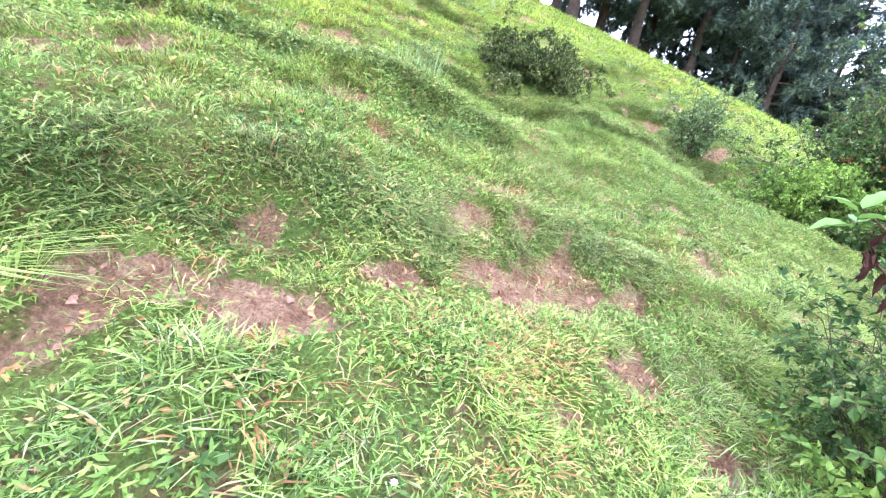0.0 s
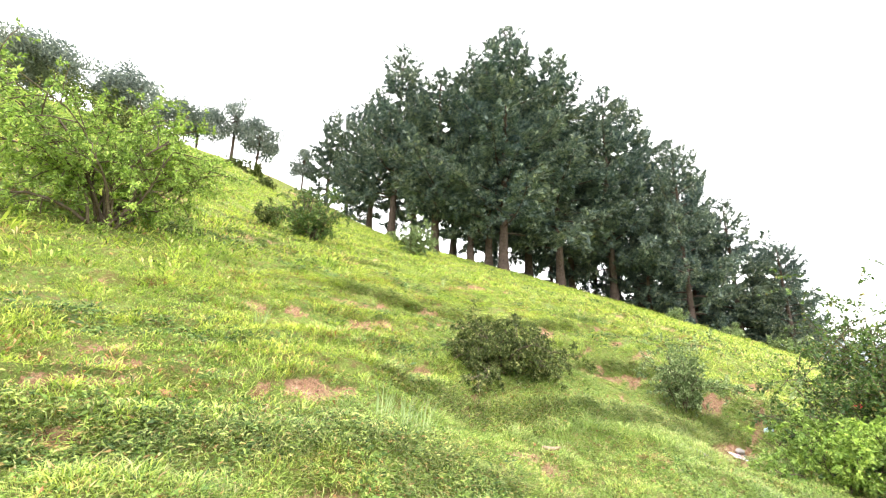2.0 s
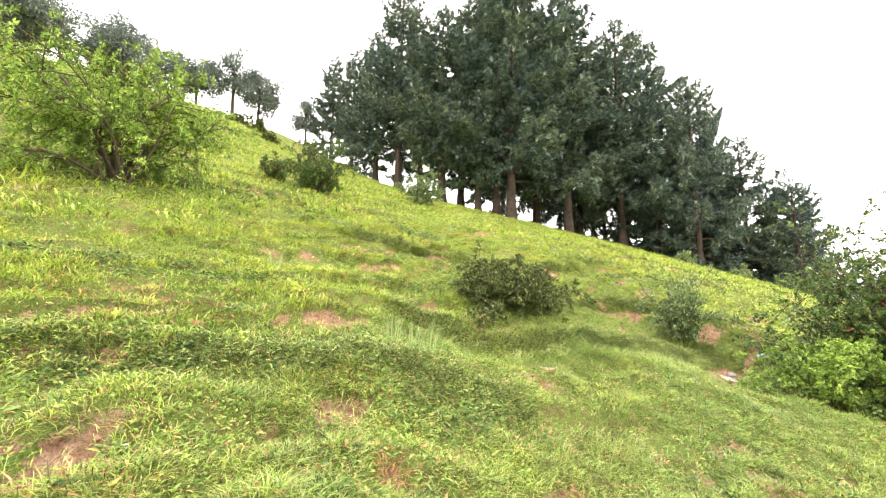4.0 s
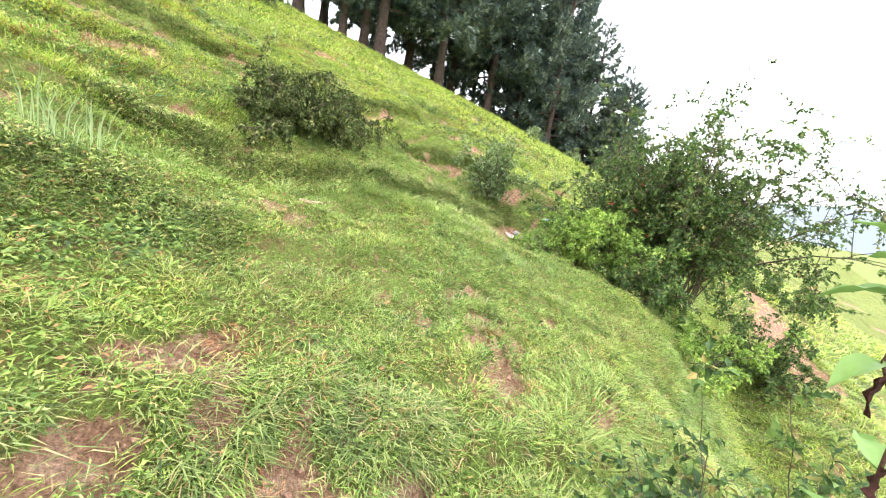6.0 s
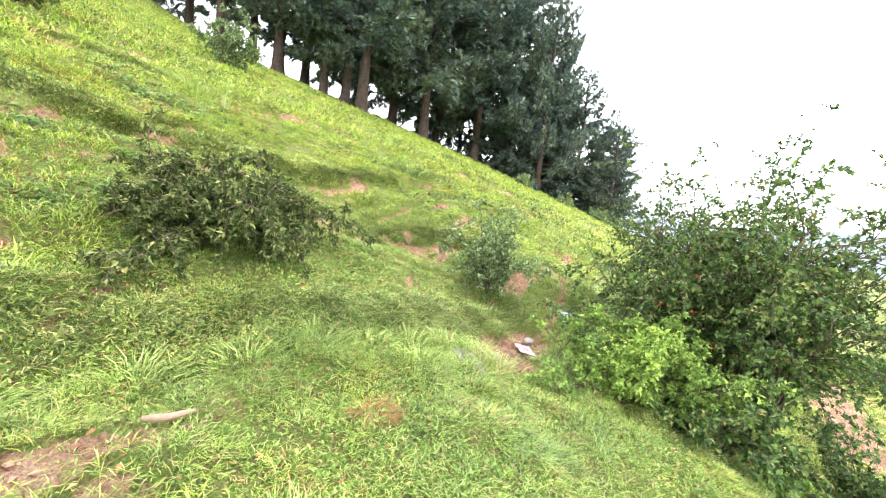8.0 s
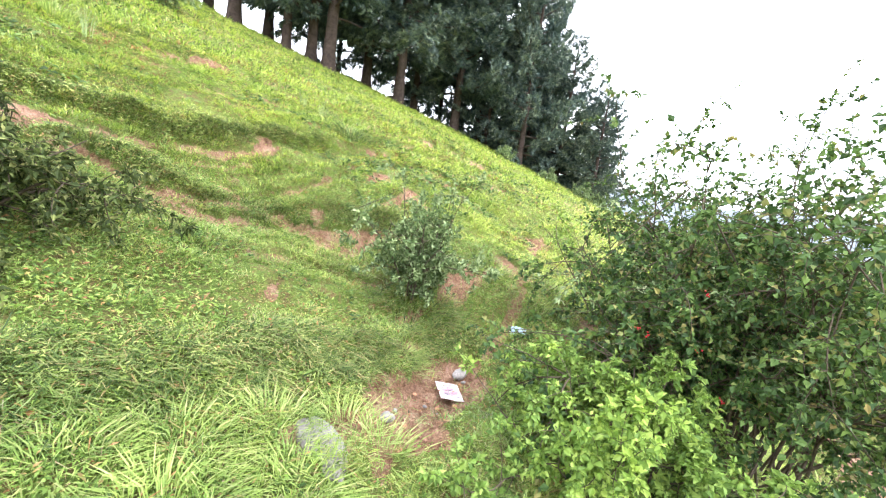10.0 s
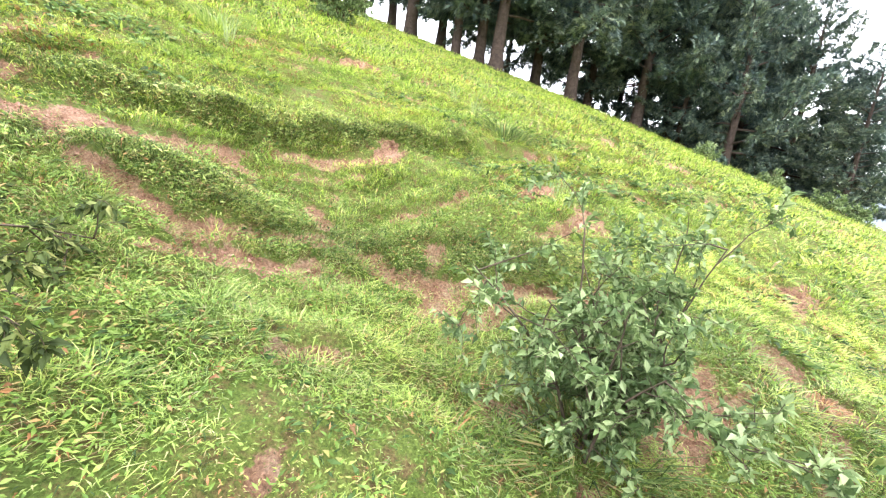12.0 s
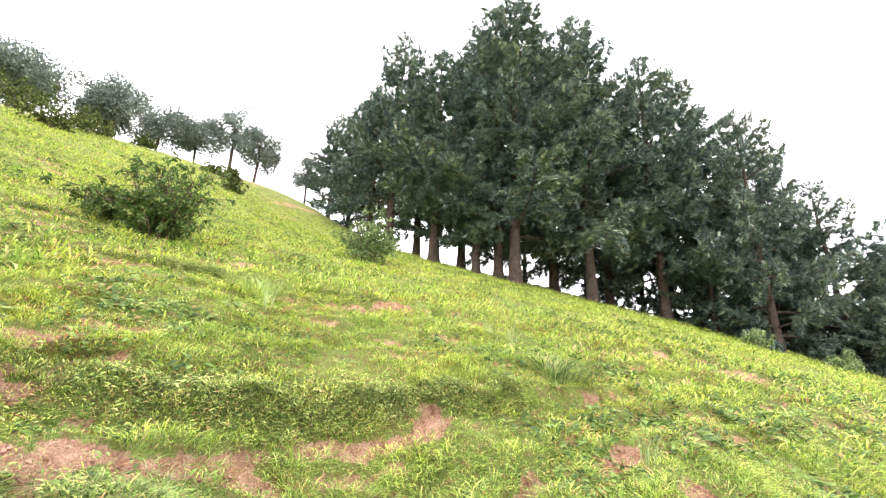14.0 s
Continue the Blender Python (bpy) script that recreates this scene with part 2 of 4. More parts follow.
# cattle benches: lines of steep steps, and their rise
BENCHES = ((((-2.4, 8.0), (-0.5, 8.6), (0.8, 9.2), (1.3, 9.7), (2.2, 10.2), (3.0, 10.7)), 0.24),
           (((-1.9, 0.75), (-1.1, 1.05), (-0.7, 1.5), (-0.15, 1.65), (0.2, 2.3), (0.9, 2.42), (1.4, 2.45)), 0.21),
           (((-0.9, 4.8), (0.3, 5.3), (1.0, 5.4), (1.9, 5.7), (2.6, 6.1), (3.3, 6.5), (4.1, 7.0)), 0.19),
           (((-3.4, 2.6), (-2.0, 3.0), (-1.0, 3.3), (-0.3, 3.45), (0.3, 3.6)), 0.17),
           (((0.2, 7.9), (1.4, 8.05), (2.2, 8.3), (3.0, 8.5), (4.0, 8.8)), 0.16),
           (((-6.0, 10.6), (-3.5, 11.6), (-1.5, 12.6), (0.5, 13.4)), 0.08))
UPPER_TRAIL = ((0.4, 8.1), (0.75, 7.95), (1.35, 7.85), (1.6, 8.1), (2.05, 8.45), (2.5, 8.32), (3.1, 8.4), (3.5, 8.52), (4.0, 8.56), (4.6, 8.7))
LEDGE_SOIL = ((-0.18, 8.24), (0.44, 8.32), (0.62, 8.52), (1.04, 9.18), (1.21, 9.39), (2.03, 9.83))
# open soil: place, half length along the slope, half width up the slope
SCARS_NEAR = ((0.62, 2.16, 0.55, 0.28), (0.45, 2.47, 0.14, 0.08), (1.86, 3.31, 0.2, 0.1), (0.1, 2.25, 0.25, 0.08), (0.38, 2.72, 0.14, 0.1), (0.95, 1.62, 0.3, 0.12), (0.2, 0.95, 0.08, 0.05), (-0.3, 0.62, 0.05, 0.03), (1.07, 2.25, 0.28, 0.08), (1.0, 1.85, 0.07, 0.18), (0.55, 1.2, 0.07, 0.04), (1.3, 1.38, 0.2, 0.1), (-0.72, 1.43, 0.06, 0.04),
              (-0.15, 1.5, 0.15, 0.08), (-0.85, 1.0, 0.45, 0.13), (-0.45, 1.1, 0.2, 0.1), (0.3, 2.8, 0.3, 0.11), (1.95, 3.45, 0.17, 0.13),
              (1.85, 2.95, 0.24, 0.11), (1.25, 3.62, 0.1, 0.06), (2.72, 3.77, 0.13, 0.05), (4.5, 4.5, 0.1, 0.06), (-1.35, 4.15, 0.4, 0.14),
              (-2.6, 4.5, 0.12, 0.09), (-1.5, 3.6, 0.13, 0.05), (0.55, 4.45, 0.3, 0.1), (0.3, 5.6, 0.22, 0.06), (0.0, 5.25, 0.15, 0.06))
SCARS_UP = ((1.19, 8.54, 0.1, 0.1), (1.84, 8.71, 0.08, 0.14), (2.76, 8.6, 0.14, 0.1), (9.16, 13.9, 0.3, 0.15), (6.8, 10.14, 0.4, 0.2), (1.96, 12.5, 0.25, 0.1), (-0.94, 9.7, 0.3, 0.1), (-2.64, 11.0, 0.22, 0.14), (-5.8, 12.55, 0.5, 0.15),
            (2.11, 10.1, 0.12, 0.12), (2.46, 10.67, 0.16, 0.08), (0.48, 8.0, 0.25, 0.08), (1.02, 8.85, 0.08, 0.16), (1.46, 9.19, 0.08, 0.08), (2.95, 9.56, 0.1, 0.1), (-0.62, 8.57, 0.2, 0.05), (-0.61, 9.02, 0.2, 0.05), (7.2, 14.3, 0.6, 0.12),
            (3.76, 9.98, 0.18, 0.21), (4.2, 9.62, 0.2, 0.23), (5.17, 8, 0.16, 0.32), (7.1, 10.5, 0.5, 0.23), (1.65, 9.3, 0.32, 0.07), (0.75, 8.6, 0.61, 0.09),
            (1.3, 8.6, 0.14, 0.07), (1.65, 8.75, 0.12, 0.06), (2.15, 10, 0.2, 0.09), (2.5, 10.6, 0.13, 0.09), (1.7, 7.9, 0.36, 0.08), (0.55, 8.05, 0.28, 0.08),
            (2.3, 8.12, 0.2, 0.07), (2.85, 8.2, 0.3, 0.11), (3.4, 8.4, 0.3, 0.09), (4.15, 8.65, 0.3, 0.09), (2.94, 9.4, 0.13, 0.09), (0.3, 8.35, 0.3, 0.09))
SCARS_FAR = ((7.4, 14.8, 0.7, 0.2), (8.1, 14.9, 0.4, 0.12), (13.5, 17.5, 0.9, 0.3), (2.05, 12.3, 0.25, 0.08), (-2.2, 10.6, 0.22, 0.12), (-6.7, 13.1, 1.0, 0.2),
             (-0.8, 9.3, 0.3, 0.1), (-0.6, 8.8, 0.2, 0.08), (7.0, 29.8, 2.5, 0.5), (9.7, 15.3, 0.4, 0.1), (16.0, 20.0, 0.8, 0.4), (-1.0, 9.1, 0.3, 0.1))


def lattice(i, j, seed):
    h = np.sin(i * 127.1 + j * 311.7 + seed * 74.7) * 43758.5453
    return h - np.floor(h)


def vnoise(x, y, seed=0):
    """Smooth noise, 0 to 1."""
    x, y = np.asarray(x, float), np.asarray(y, float)
    i, j = np.floor(x), np.floor(y)
    u, v = x - i, y - j
    u, v = u * u * (3 - 2 * u), v * v * (3 - 2 * v)
    a, b, c, d = lattice(i, j, seed), lattice(i + 1, j, seed), lattice(i, j + 1, seed), lattice(i + 1, j + 1, seed)
    return (a * (1 - u) + b * u) * (1 - v) + (c * (1 - u) + d * u) * v


def step(a, b, x):
    t = np.clip((x - a) / (b - a), 0, 1)
    return t * t * (3 - 2 * t)


def to_line(x, y, line):
    """Distance from a line of points."""
    best = np.full(np.shape(x), 1e9)
    for (ax, ay), (bx, by) in zip(line, line[1:]):
        dx, dy = bx - ax, by - ay
        t = np.clip(((x - ax) * dx + (y - ay) * dy) / (dx * dx + dy * dy), 0, 1)
        best = np.minimum(best, np.hypot(x - ax - t * dx, y - ay - t * dy))
    return best


def terrace(x, y):
    """Place within a cattle terrace, 0 to 1; the last third is its steep riser."""
    s, c = x * UP[0] + y * UP[1], x * ALONG[0] + y * ALONG[1]
    ph = s / 1.25 + 1.1 * vnoise(c * 0.28, s * 0.35, 3) + 0.4 * vnoise(c * 0.9, s * 0.7, 4)
    return ph - np.floor(ph), vnoise(c * 0.35, s * 0.6, 5)


def tread(x, y):
    """Place within the small trodden steps, 0 to 1, the last quarter being the riser; and how marked they are."""
    s, c = x * UP[0] + y * UP[1], x * ALONG[0] + y * ALONG[1]
    ph = s / 0.52 + 1.7 * vnoise(c * 0.55, s * 0.5, 15) + 0.5 * vnoise(c * 2.1, s * 1.6, 16)
    return ph - np.floor(ph), step(0.35, 0.7, vnoise(c * 0.8, s * 1.3, 17))


def bench(x, y, line):
    """Signed distance uphill of a bench line, and how far past its ends."""
    best, sign = np.full(np.shape(x), 1e9), np.ones(np.shape(x))
    for (ax, ay), (bx, by) in zip(line, line[1:]):
        dx, dy = bx - ax, by - ay
        t = np.clip(((x - ax) * dx + (y - ay) * dy) / (dx * dx + dy * dy), 0, 1)
        d = np.hypot(x - ax - t * dx, y - ay - t * dy)
        near = d < best
        sign = np.where(near, np.sign(dx * (y - ay) - dy * (x - ax)), sign)
        best = np.where(near, d, best)
    return best * sign


def bare(x, y):
    """How open the turf is, 0 to 1."""
    x, y = np.asarray(x, float), np.asarray(y, float)
    s, c = x * UP[0] + y * UP[1], x * ALONG[0] + y * ALONG[1]
    rag = 0.55 * vnoise(x * 5, y * 5, 11) + 0.45 * vnoise(x * 14, y * 14, 12)
    m = np.zeros(np.shape(x))
    for px, py, a, b in SCARS_NEAR + SCARS_UP + SCARS_FAR:
        ps, pc = px * UP[0] + py * UP[1], px * ALONG[0] + py * ALONG[1]
        r = np.hypot((c - pc) / a, (s - ps) / b)
        m = np.maximum(m, step(1.25, 0.85, r + 2.1 * (rag - 0.5)))
    for line, w in ((TRAIL[3:5], 0.13), (TRAIL[4:6], 0.27), (UPPER_TRAIL, 0.06), (TRAIL[5:], 0.05), (LOWER_TRAIL, 0.4), (LEDGE_SOIL[:4], 0.05), (LEDGE_SOIL[4:], 0.09)):
        m = np.maximum(m, step(1.3, 0.7, to_line(x, y, line) / w + 1.3 * (rag - 0.5)))
    u, q = terrace(x, y)
    worn = step(0.66, 0.74, u) * step(0.99, 0.92, u) * step(0.62, 0.72, q) * step(0.42, 0.6, rag)
    u, q = tread(x, y)
    torn = step(0.72, 0.8, u) * step(0.99, 0.93, u) * step(0.6, 0.95, q) * step(0.5, 0.62, vnoise(c * 2.4, s * 2.4, 18)) * step(0.35, 0.55, rag)
    return np.clip(np.maximum(m, np.maximum(worn, torn) * 0.9), 0, 1)


def height(x, y):
    x, y = np.asarray(x, float), np.asarray(y, float)
    s, c = x * UP[0] + y * UP[1], x * ALONG[0] + y * ALONG[1]
    z = 0.657 - 0.2342 * x + 0.3139 * y
    z = z + 3.6 * (1 - np.exp(-(np.maximum(0, -x - 4) / 13) ** 2))
    rho = np.hypot(x - 2.6, y - 6.0)
    fade = np.exp(-np.maximum(0, rho - 22) / 14)
    for px, py, h, r in SWELLS:
        z = z + h * np.exp(-((x - px) ** 2 + (y - py) ** 2) / (r * r))
    u, q = terrace(x, y)
    saw = np.where(u < 0.68, 0.5 - u / 0.68, -0.5 + (u - 0.68) / 0.32)
    z = z + fade * (0.03 + 0.09 * q) * saw
    u, q = tread(x, y)
    z = z + fade * 0.085 * q * np.where(u < 0.74, 0.5 - u / 0.74, -0.5 + (u - 0.74) / 0.26)
    z = z + fade * (0.05 * (vnoise(x * 1.7, y * 1.7, 6) - 0.5) + 0.07 * (vnoise(x * 4.2, y * 4.2, 7) - 0.5) + 0.034 * (vnoise(x * 11, y * 11, 8) - 0.5))
    for line, h in BENCHES:
        d = bench(x, y, line) + 0.16 * (vnoise(x * 2.2, y * 2.2, 14) - 0.5)
        z = z + 0.5 * h * np.tanh(d / 0.17) * np.exp(-np.abs(d) / 0.8)
    z = z - 0.4 * step(17, 26, rho) * step(-0.5, 0.0, np.arctan2(x - 2.6, y - 6.0))
    # the gully under the thorn bush
    d, a = (x - 4.24) * 0.65 - (y - 4.34) * 0.75, (x - 4.24) * 0.75 + (y - 4.34) * 0.65
    z = z - 0.75 * np.exp(-((d - 1.35) / 0.75) ** 2) * step(-2.2, -0.6, a) * step(9, 3, a)
    z = z - 0.05 * np.exp(-(to_line(x, y, TRAIL) / 0.25) ** 2)
    # the crest, then the far side
    az = np.arctan2(x - 2.6, y - 6.0)
    crest = 25.5 + 12.5 * step(-0.15, -0.6, az) + 1.5 * step(0.25, 0.45, az) + 22 * step(0.9, 1.15, az)
    over = np.maximum(0, rho - crest)
    z = z - np.where(over < 10, 0.03 * over ** 2, 3 + 0.6 * (over - 10)) * step(2.2, 1.7, np.abs(az))
    z = z + np.where(rho > 60, 2.0 * (vnoise(x * 0.02, y * 0.02, 9) - 0.5), 0)
    low = -22.0
    return low + np.where(z - low > 12, z - low, 12 * np.exp(np.minimum(z - low - 12, 0) / 12))


def slope(x, y, e=0.04):
    """The ground's upward normal, not unit: its length is the slope's stretch."""
    z = height(x, y)
    return z, np.stack(((z - height(x + e, y)) / e, (z - height(x, y + e)) / e, np.ones(np.shape(x))), -1)


def hz(x, y):
    return float(height(x, y))


# ---- mesh helpers ----


def mesh_from(name, v, tris, smooth=False, quads=None):
    """A mesh from arrays of points and triangles (or quads)."""
    v, f = np.asarray(v, np.float32), np.asarray(tris if quads is None else quads, np.int32)
    k = f.shape[1]
    me = bpy.data.meshes.new(name)
    me.vertices.add(len(v))
    me.vertices.foreach_set("co", v.ravel())
    me.loops.add(f.size)
    me.loops.foreach_set("vertex_index", f.ravel())
    me.polygons.add(len(f))
    me.polygons.foreach_set("loop_start", np.arange(0, f.size, k, dtype=np.int32))
    me.polygons.foreach_set("loop_total", np.full(len(f), k, np.int32))
    me.polygons.foreach_set("use_smooth", np.full(len(f), smooth))
    me.update(calc_edges=True)
    return me


def put(name, me, material, parent=None, label=""):
    ob = new(name, me)
    if not me.materials:
        me.materials.append(material)
    if parent is not None:
        ob.parent = parent
    if label:
        tagged(ob, label)
    return ob


def thing(name, x, y, z, label, category, group="", kind=""):
    ob = new(name)
    ob.empty_display_size = 0.1
    ob.location = (x, y, z)
    return tagged(ob, label, category, group, kind)


def unit(a):
    return a / np.maximum(np.linalg.norm(a, axis=-1, keepdims=True), 1e-9)


class Tubes:
    """Tapered round stems, gathered into one mesh."""

    def __init__(self, sides=5):
        self.v, self.f, self.n, self.sides = [], [], 0, sides

    def add(self, pts, radii):
        pts, k = np.asarray(pts, float), self.sides
        d = unit(np.gradient(pts, axis=0))
        ref = np.where(np.abs(d[:, 2:3]) > 0.9, np.array([[1.0, 0, 0]]), np.array([[0, 0, 1.0]]))
        a = unit(np.cross(d, ref))
        b = np.cross(d, a)
        ang = np.arange(k) * 2 * np.pi / k
        ring = pts[:, None] + np.asarray(radii)[:, None, None] * (np.cos(ang)[None, :, None] * a[:, None] + np.sin(ang)[None, :, None] * b[:, None])
        self.v.append(ring.reshape(-1, 3))
        for i in range(len(pts) - 1):
            for j in range(k):
                p, q = self.n + i * k + j, self.n + i * k + (j + 1) % k
                self.f += [(p, q, q + k), (p, q + k, p + k)]
        self.n += len(pts) * k

    def mesh(self, name):
        return mesh_from(name, np.concatenate(self.v), self.f, True)


def leaf_mesh(name, p, d, n, length, width, fold=0.25, curl=0.15, simple=False):
    """Folded pointed leaves: four triangles each. p base, d along, n facing."""
    d = unit(d)
    side = unit(np.cross(d, n))
    up = np.cross(side, d)
    L, W = np.broadcast_to(length, len(p))[:, None], np.broadcast_to(width, len(p))[:, None]
    mid = p + d * L * 0.45
    if simple:
        v = np.stack((p, mid - side * W * 0.5 + up * W * fold, mid + side * W * 0.5 + up * W * fold, p + d * L - up * L * curl), 1).reshape(-1, 3)
        return mesh_from(name, v, (np.arange(len(p))[:, None, None] * 4 + np.array(((0, 2, 1), (1, 2, 3)))).reshape(-1, 3))
    v = np.stack((p, mid - side * W * 0.5 + up * W * fold, mid - up * L * 0.02, mid + side * W * 0.5 + up * W * fold, p + d * L - up * L * curl), 1).reshape(-1, 3)
    f = np.array(((0, 2, 1), (0, 3, 2), (1, 2, 4), (2, 3, 4)))
    return mesh_from(name, v, (np.arange(len(p))[:, None, None] * 5 + f).reshape(-1, 3))


def blade_mesh(name, p, lean, length, width, droop=0.35, stand=None):
    """Grass blades: two triangles each, rising then leaning over."""
    m = len(p)
    up = (np.tile((0.0, 0.0, 1.0), (m, 1)) if stand is None else stand) + lean
    up = unit(up)
    side = unit(np.cross(lean + np.array((1e-4, 0, 0)), (0, 0, 1.0)))
    L, W = length[:, None], width[:, None]
    mid = p + up * L * 0.5
    tip = p + up * L * 0.9 + unit(lean + 1e-5) * L * droop - np.array((0, 0, 1.0)) * L * droop * 0.4
    v = np.stack((p, mid - side * W * 0.5, mid + side * W * 0.5, tip), 1).reshape(-1, 3)
    f = np.array(((0, 2, 1), (1, 2, 3)))
    return mesh_from(name, v, (np.arange(m)[:, None, None] * 4 + f).reshape(-1, 3))


# ---- ground ----


def axis(lo, hi, fine, far):
    inner = np.arange(lo, hi, fine)
    out, d, x = [], fine, hi
    while x < far:
        out.append(x)
        d = min(d * 1.14, 120)
        x += d
    left, d, x = [], fine, lo - fine
    while x > -far:
        left.append(x)
        d = min(d * 1.14, 120)
        x -= d
    return np.array(left[::-1] + list(inner) + out)


def build_ground():
    gx, gy = axis(-5.0, 8.4, 0.055, 2500), axis(0.0, 14.0, 0.055, 2500)
    X, Y = np.meshgrid(gx, gy)
    Z, B = height(X, Y), bare(X, Y)
    Z = Z - 0.07 * B * (np.hypot(X - 2, Y - 6) < 30)
    v = np.stack((X, Y, Z), -1).reshape(-1, 3)
    w, h = len(gx), len(gy)
    i = (np.arange(h - 1)[:, None] * w + np.arange(w - 1)[None]).ravel()
    me = mesh_from("ground", v, None, True, np.stack((i, i + 1, i + w + 1, i + w), 1))
    at = me.attributes.new("bare", "FLOAT", "POINT")
    at.data.foreach_set("value", B.ravel().astype(np.float32))
    tagged(put("ground", me, MAT_GROUND), "steep grassy hillside with red soil scars", "ground", kind="structure")


build_ground()
rng = np.random.default_rng(7)
WALK = ((-0.3, 0.2), (0.1, 0.6), (1.1, 2.2), (2.0, 3.4), (3.0, 5.2), (2.7, 6.2))


def scatter(count, box, keep):
    """Random places in a box, kept by chance."""
    x, y = rng.uniform(box[0], box[1], count), rng.uniform(box[2], box[3], count)
    k = rng.random(count) < keep(x, y)
    return x[k], y[k]


def turf(name, label, count, box, keep, size, width, material, lean, droop, clump, spread):
    """Clumps of blades that stand on the slope and hang a little downhill."""
    x, y = scatter(count, box, lambda x, y: keep(x, y))
    x, y = x[(k := rng.random(len(x)) < 1 - 0.9 * step(0.3, 0.65, bare(x, y)))], y[k]
    z, n = slope(x, y)
    k = rng.random(len(x)) < np.clip(np.linalg.norm(n, axis=1) / 1.9, 0, 1)
    x, y, z, n = x[k], y[k], z[k], n[k]
    patch = vnoise(x * 1.3, y * 1.3, 21) * 0.25 + vnoise(x * 4, y * 4, 22) * 0.35 + vnoise(x * 10, y * 10, 23) * 0.4
    lush = 0.3 + 2.1 * step(0.28, 0.75, patch)
    x, y, z, n, lush = (np.repeat(a, clump, 0) for a in (x, y, z, n, lush))
    m = len(x)
    ox, oy = rng.normal(0, spread, m), rng.normal(0, spread, m)
    p = np.stack((x + ox, y + oy, z - n[:, 0] * ox - n[:, 1] * oy - 0.01), 1)
    ang, tilt = np.arctan2(oy, ox) + rng.normal(0, 0.6, m), lean * rng.random(m) ** 0.6
    ln = np.stack((np.cos(ang) * tilt + 0.05 + 0.2 * n[:, 0], np.sin(ang) * tilt - 0.07 + 0.2 * n[:, 1], -0.12 * np.hypot(n[:, 0], n[:, 1])), 1)
    me = blade_mesh(name, p, ln, size * lush * rng.uniform(0.6, 1.3, m), width * rng.uniform(0.6, 1.3, m), droop, unit(unit(n) + np.array((0, 0, 0.5))))
    return tagged(put(name, me, material), label, "grass", kind="stuff")


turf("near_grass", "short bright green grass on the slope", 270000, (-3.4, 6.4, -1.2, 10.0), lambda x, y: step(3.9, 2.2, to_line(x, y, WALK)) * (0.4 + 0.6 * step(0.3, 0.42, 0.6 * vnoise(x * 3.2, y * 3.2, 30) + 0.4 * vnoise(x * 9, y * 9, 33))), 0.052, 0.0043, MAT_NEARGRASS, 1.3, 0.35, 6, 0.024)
turf("middle_grass", "bright green grass higher on the slope", 400000, (-9, 10, 1.0, 16), lambda x, y: step(2.2, 3.9, to_line(x, y, WALK)) * step(10, 5, to_line(x, y, WALK)) * (0.35 + 0.65 * step(0.28, 0.42, 0.6 * vnoise(x * 2, y * 2, 31) + 0.4 * vnoise(x * 6, y * 6, 34))), 0.06, 0.0075, MAT_GRASS, 1.3, 0.35, 5, 0.035)
turf("far_grass", "green grass up to the trees", 190000, (-24, 24, 5, 34), lambda x, y: step(5, 9, to_line(x, y, WALK)) * step(38, 16, to_line(x, y, WALK)) * (0.5 + 0.5 * vnoise(x * 0.8, y * 0.8, 32)), 0.11, 0.028, MAT_GRASS, 1.1, 0.35, 4, 0.10)

turf("dead_grass", "patches of dead brown grass in the turf", 90000, (-3.4, 7, 0.0, 12.0), lambda x, y: step(6, 3, to_line(x, y, WALK)) * (0.25 + 0.6 * step(2.0, 0.8, np.hypot(x + 0.2, y - 1.0))) * step(0.5, 0.62, 0.5 * vnoise(x * 2.6, y * 2.6, 36) + 0.5 * vnoise(x * 8, y * 8, 37)), 0.055, 0.0055, MAT_STRAW, 1.6, 0.4, 5, 0.03)


turf("step_straw", "brown straw along the small trodden steps", 400000, (-14, 16, 3, 26), lambda x, y: step(2.5, 4.5, to_line(x, y, WALK)) * step(20, 9, to_line(x, y, WALK)) * step(0.66, 0.74, tread(x, y)[0]) * (0.1 + 0.9 * tread(x, y)[1]) * step(0.42, 0.6, vnoise(x * 1.6, y * 1.6, 38)), 0.06, 0.016, MAT_STRAW, 1.6, 0.4, 4, 0.05)


def herbs(name, label, count, box, keep, size):
    x, y = scatter(count, box, lambda x, y: keep(x, y) * (1 - step(0.3, 0.7, bare(x, y))))
    m = len(x)
    z, n = slope(x, y)
    p = np.stack((x, y, z), 1) + unit(n) * rng.uniform(0.0, 0.05, m)[:, None]
    ang = rng.uniform(0, 2 * np.pi, m)
    d = np.stack((np.cos(ang), np.sin(ang), rng.uniform(-0.1, 0.7, m)), 1) + unit(n) * 0.3
    n = unit(n) + rng.normal(0, 0.35, (m, 3))
    s = size * rng.uniform(0.6, 1.5, m)
    return tagged(put(name, leaf_mesh(name, p, d, n, s, s * rng.uniform(0.2, 0.4, m), simple=True), MAT_HERB), label, "ground cover", kind="stuff")


herbs("creeping_herb", "small-leaved creeping herbs among the grass", 400000, (-3, 6, 0.0, 10), lambda x, y: step(4.5, 2.0, to_line(x, y, WALK)) * (0.3 + 0.7 * step(0.45, 0.62, vnoise(x * 1.1, y * 1.1, 40) * 0.6 + vnoise(x * 3.5, y * 3.5, 41) * 0.4)), 0.026)
herbs("terrace_herb", "broad-leaved weeds on the terrace edges", 150000, (-8, 9, 1, 15), lambda x, y: step(2, 4, to_line(x, y, WALK)) * np.maximum(0.15, step(0.6, 0.72, terrace(x, y)[0]) * step(0.35, 0.6, terrace(x, y)[1])), 0.045)


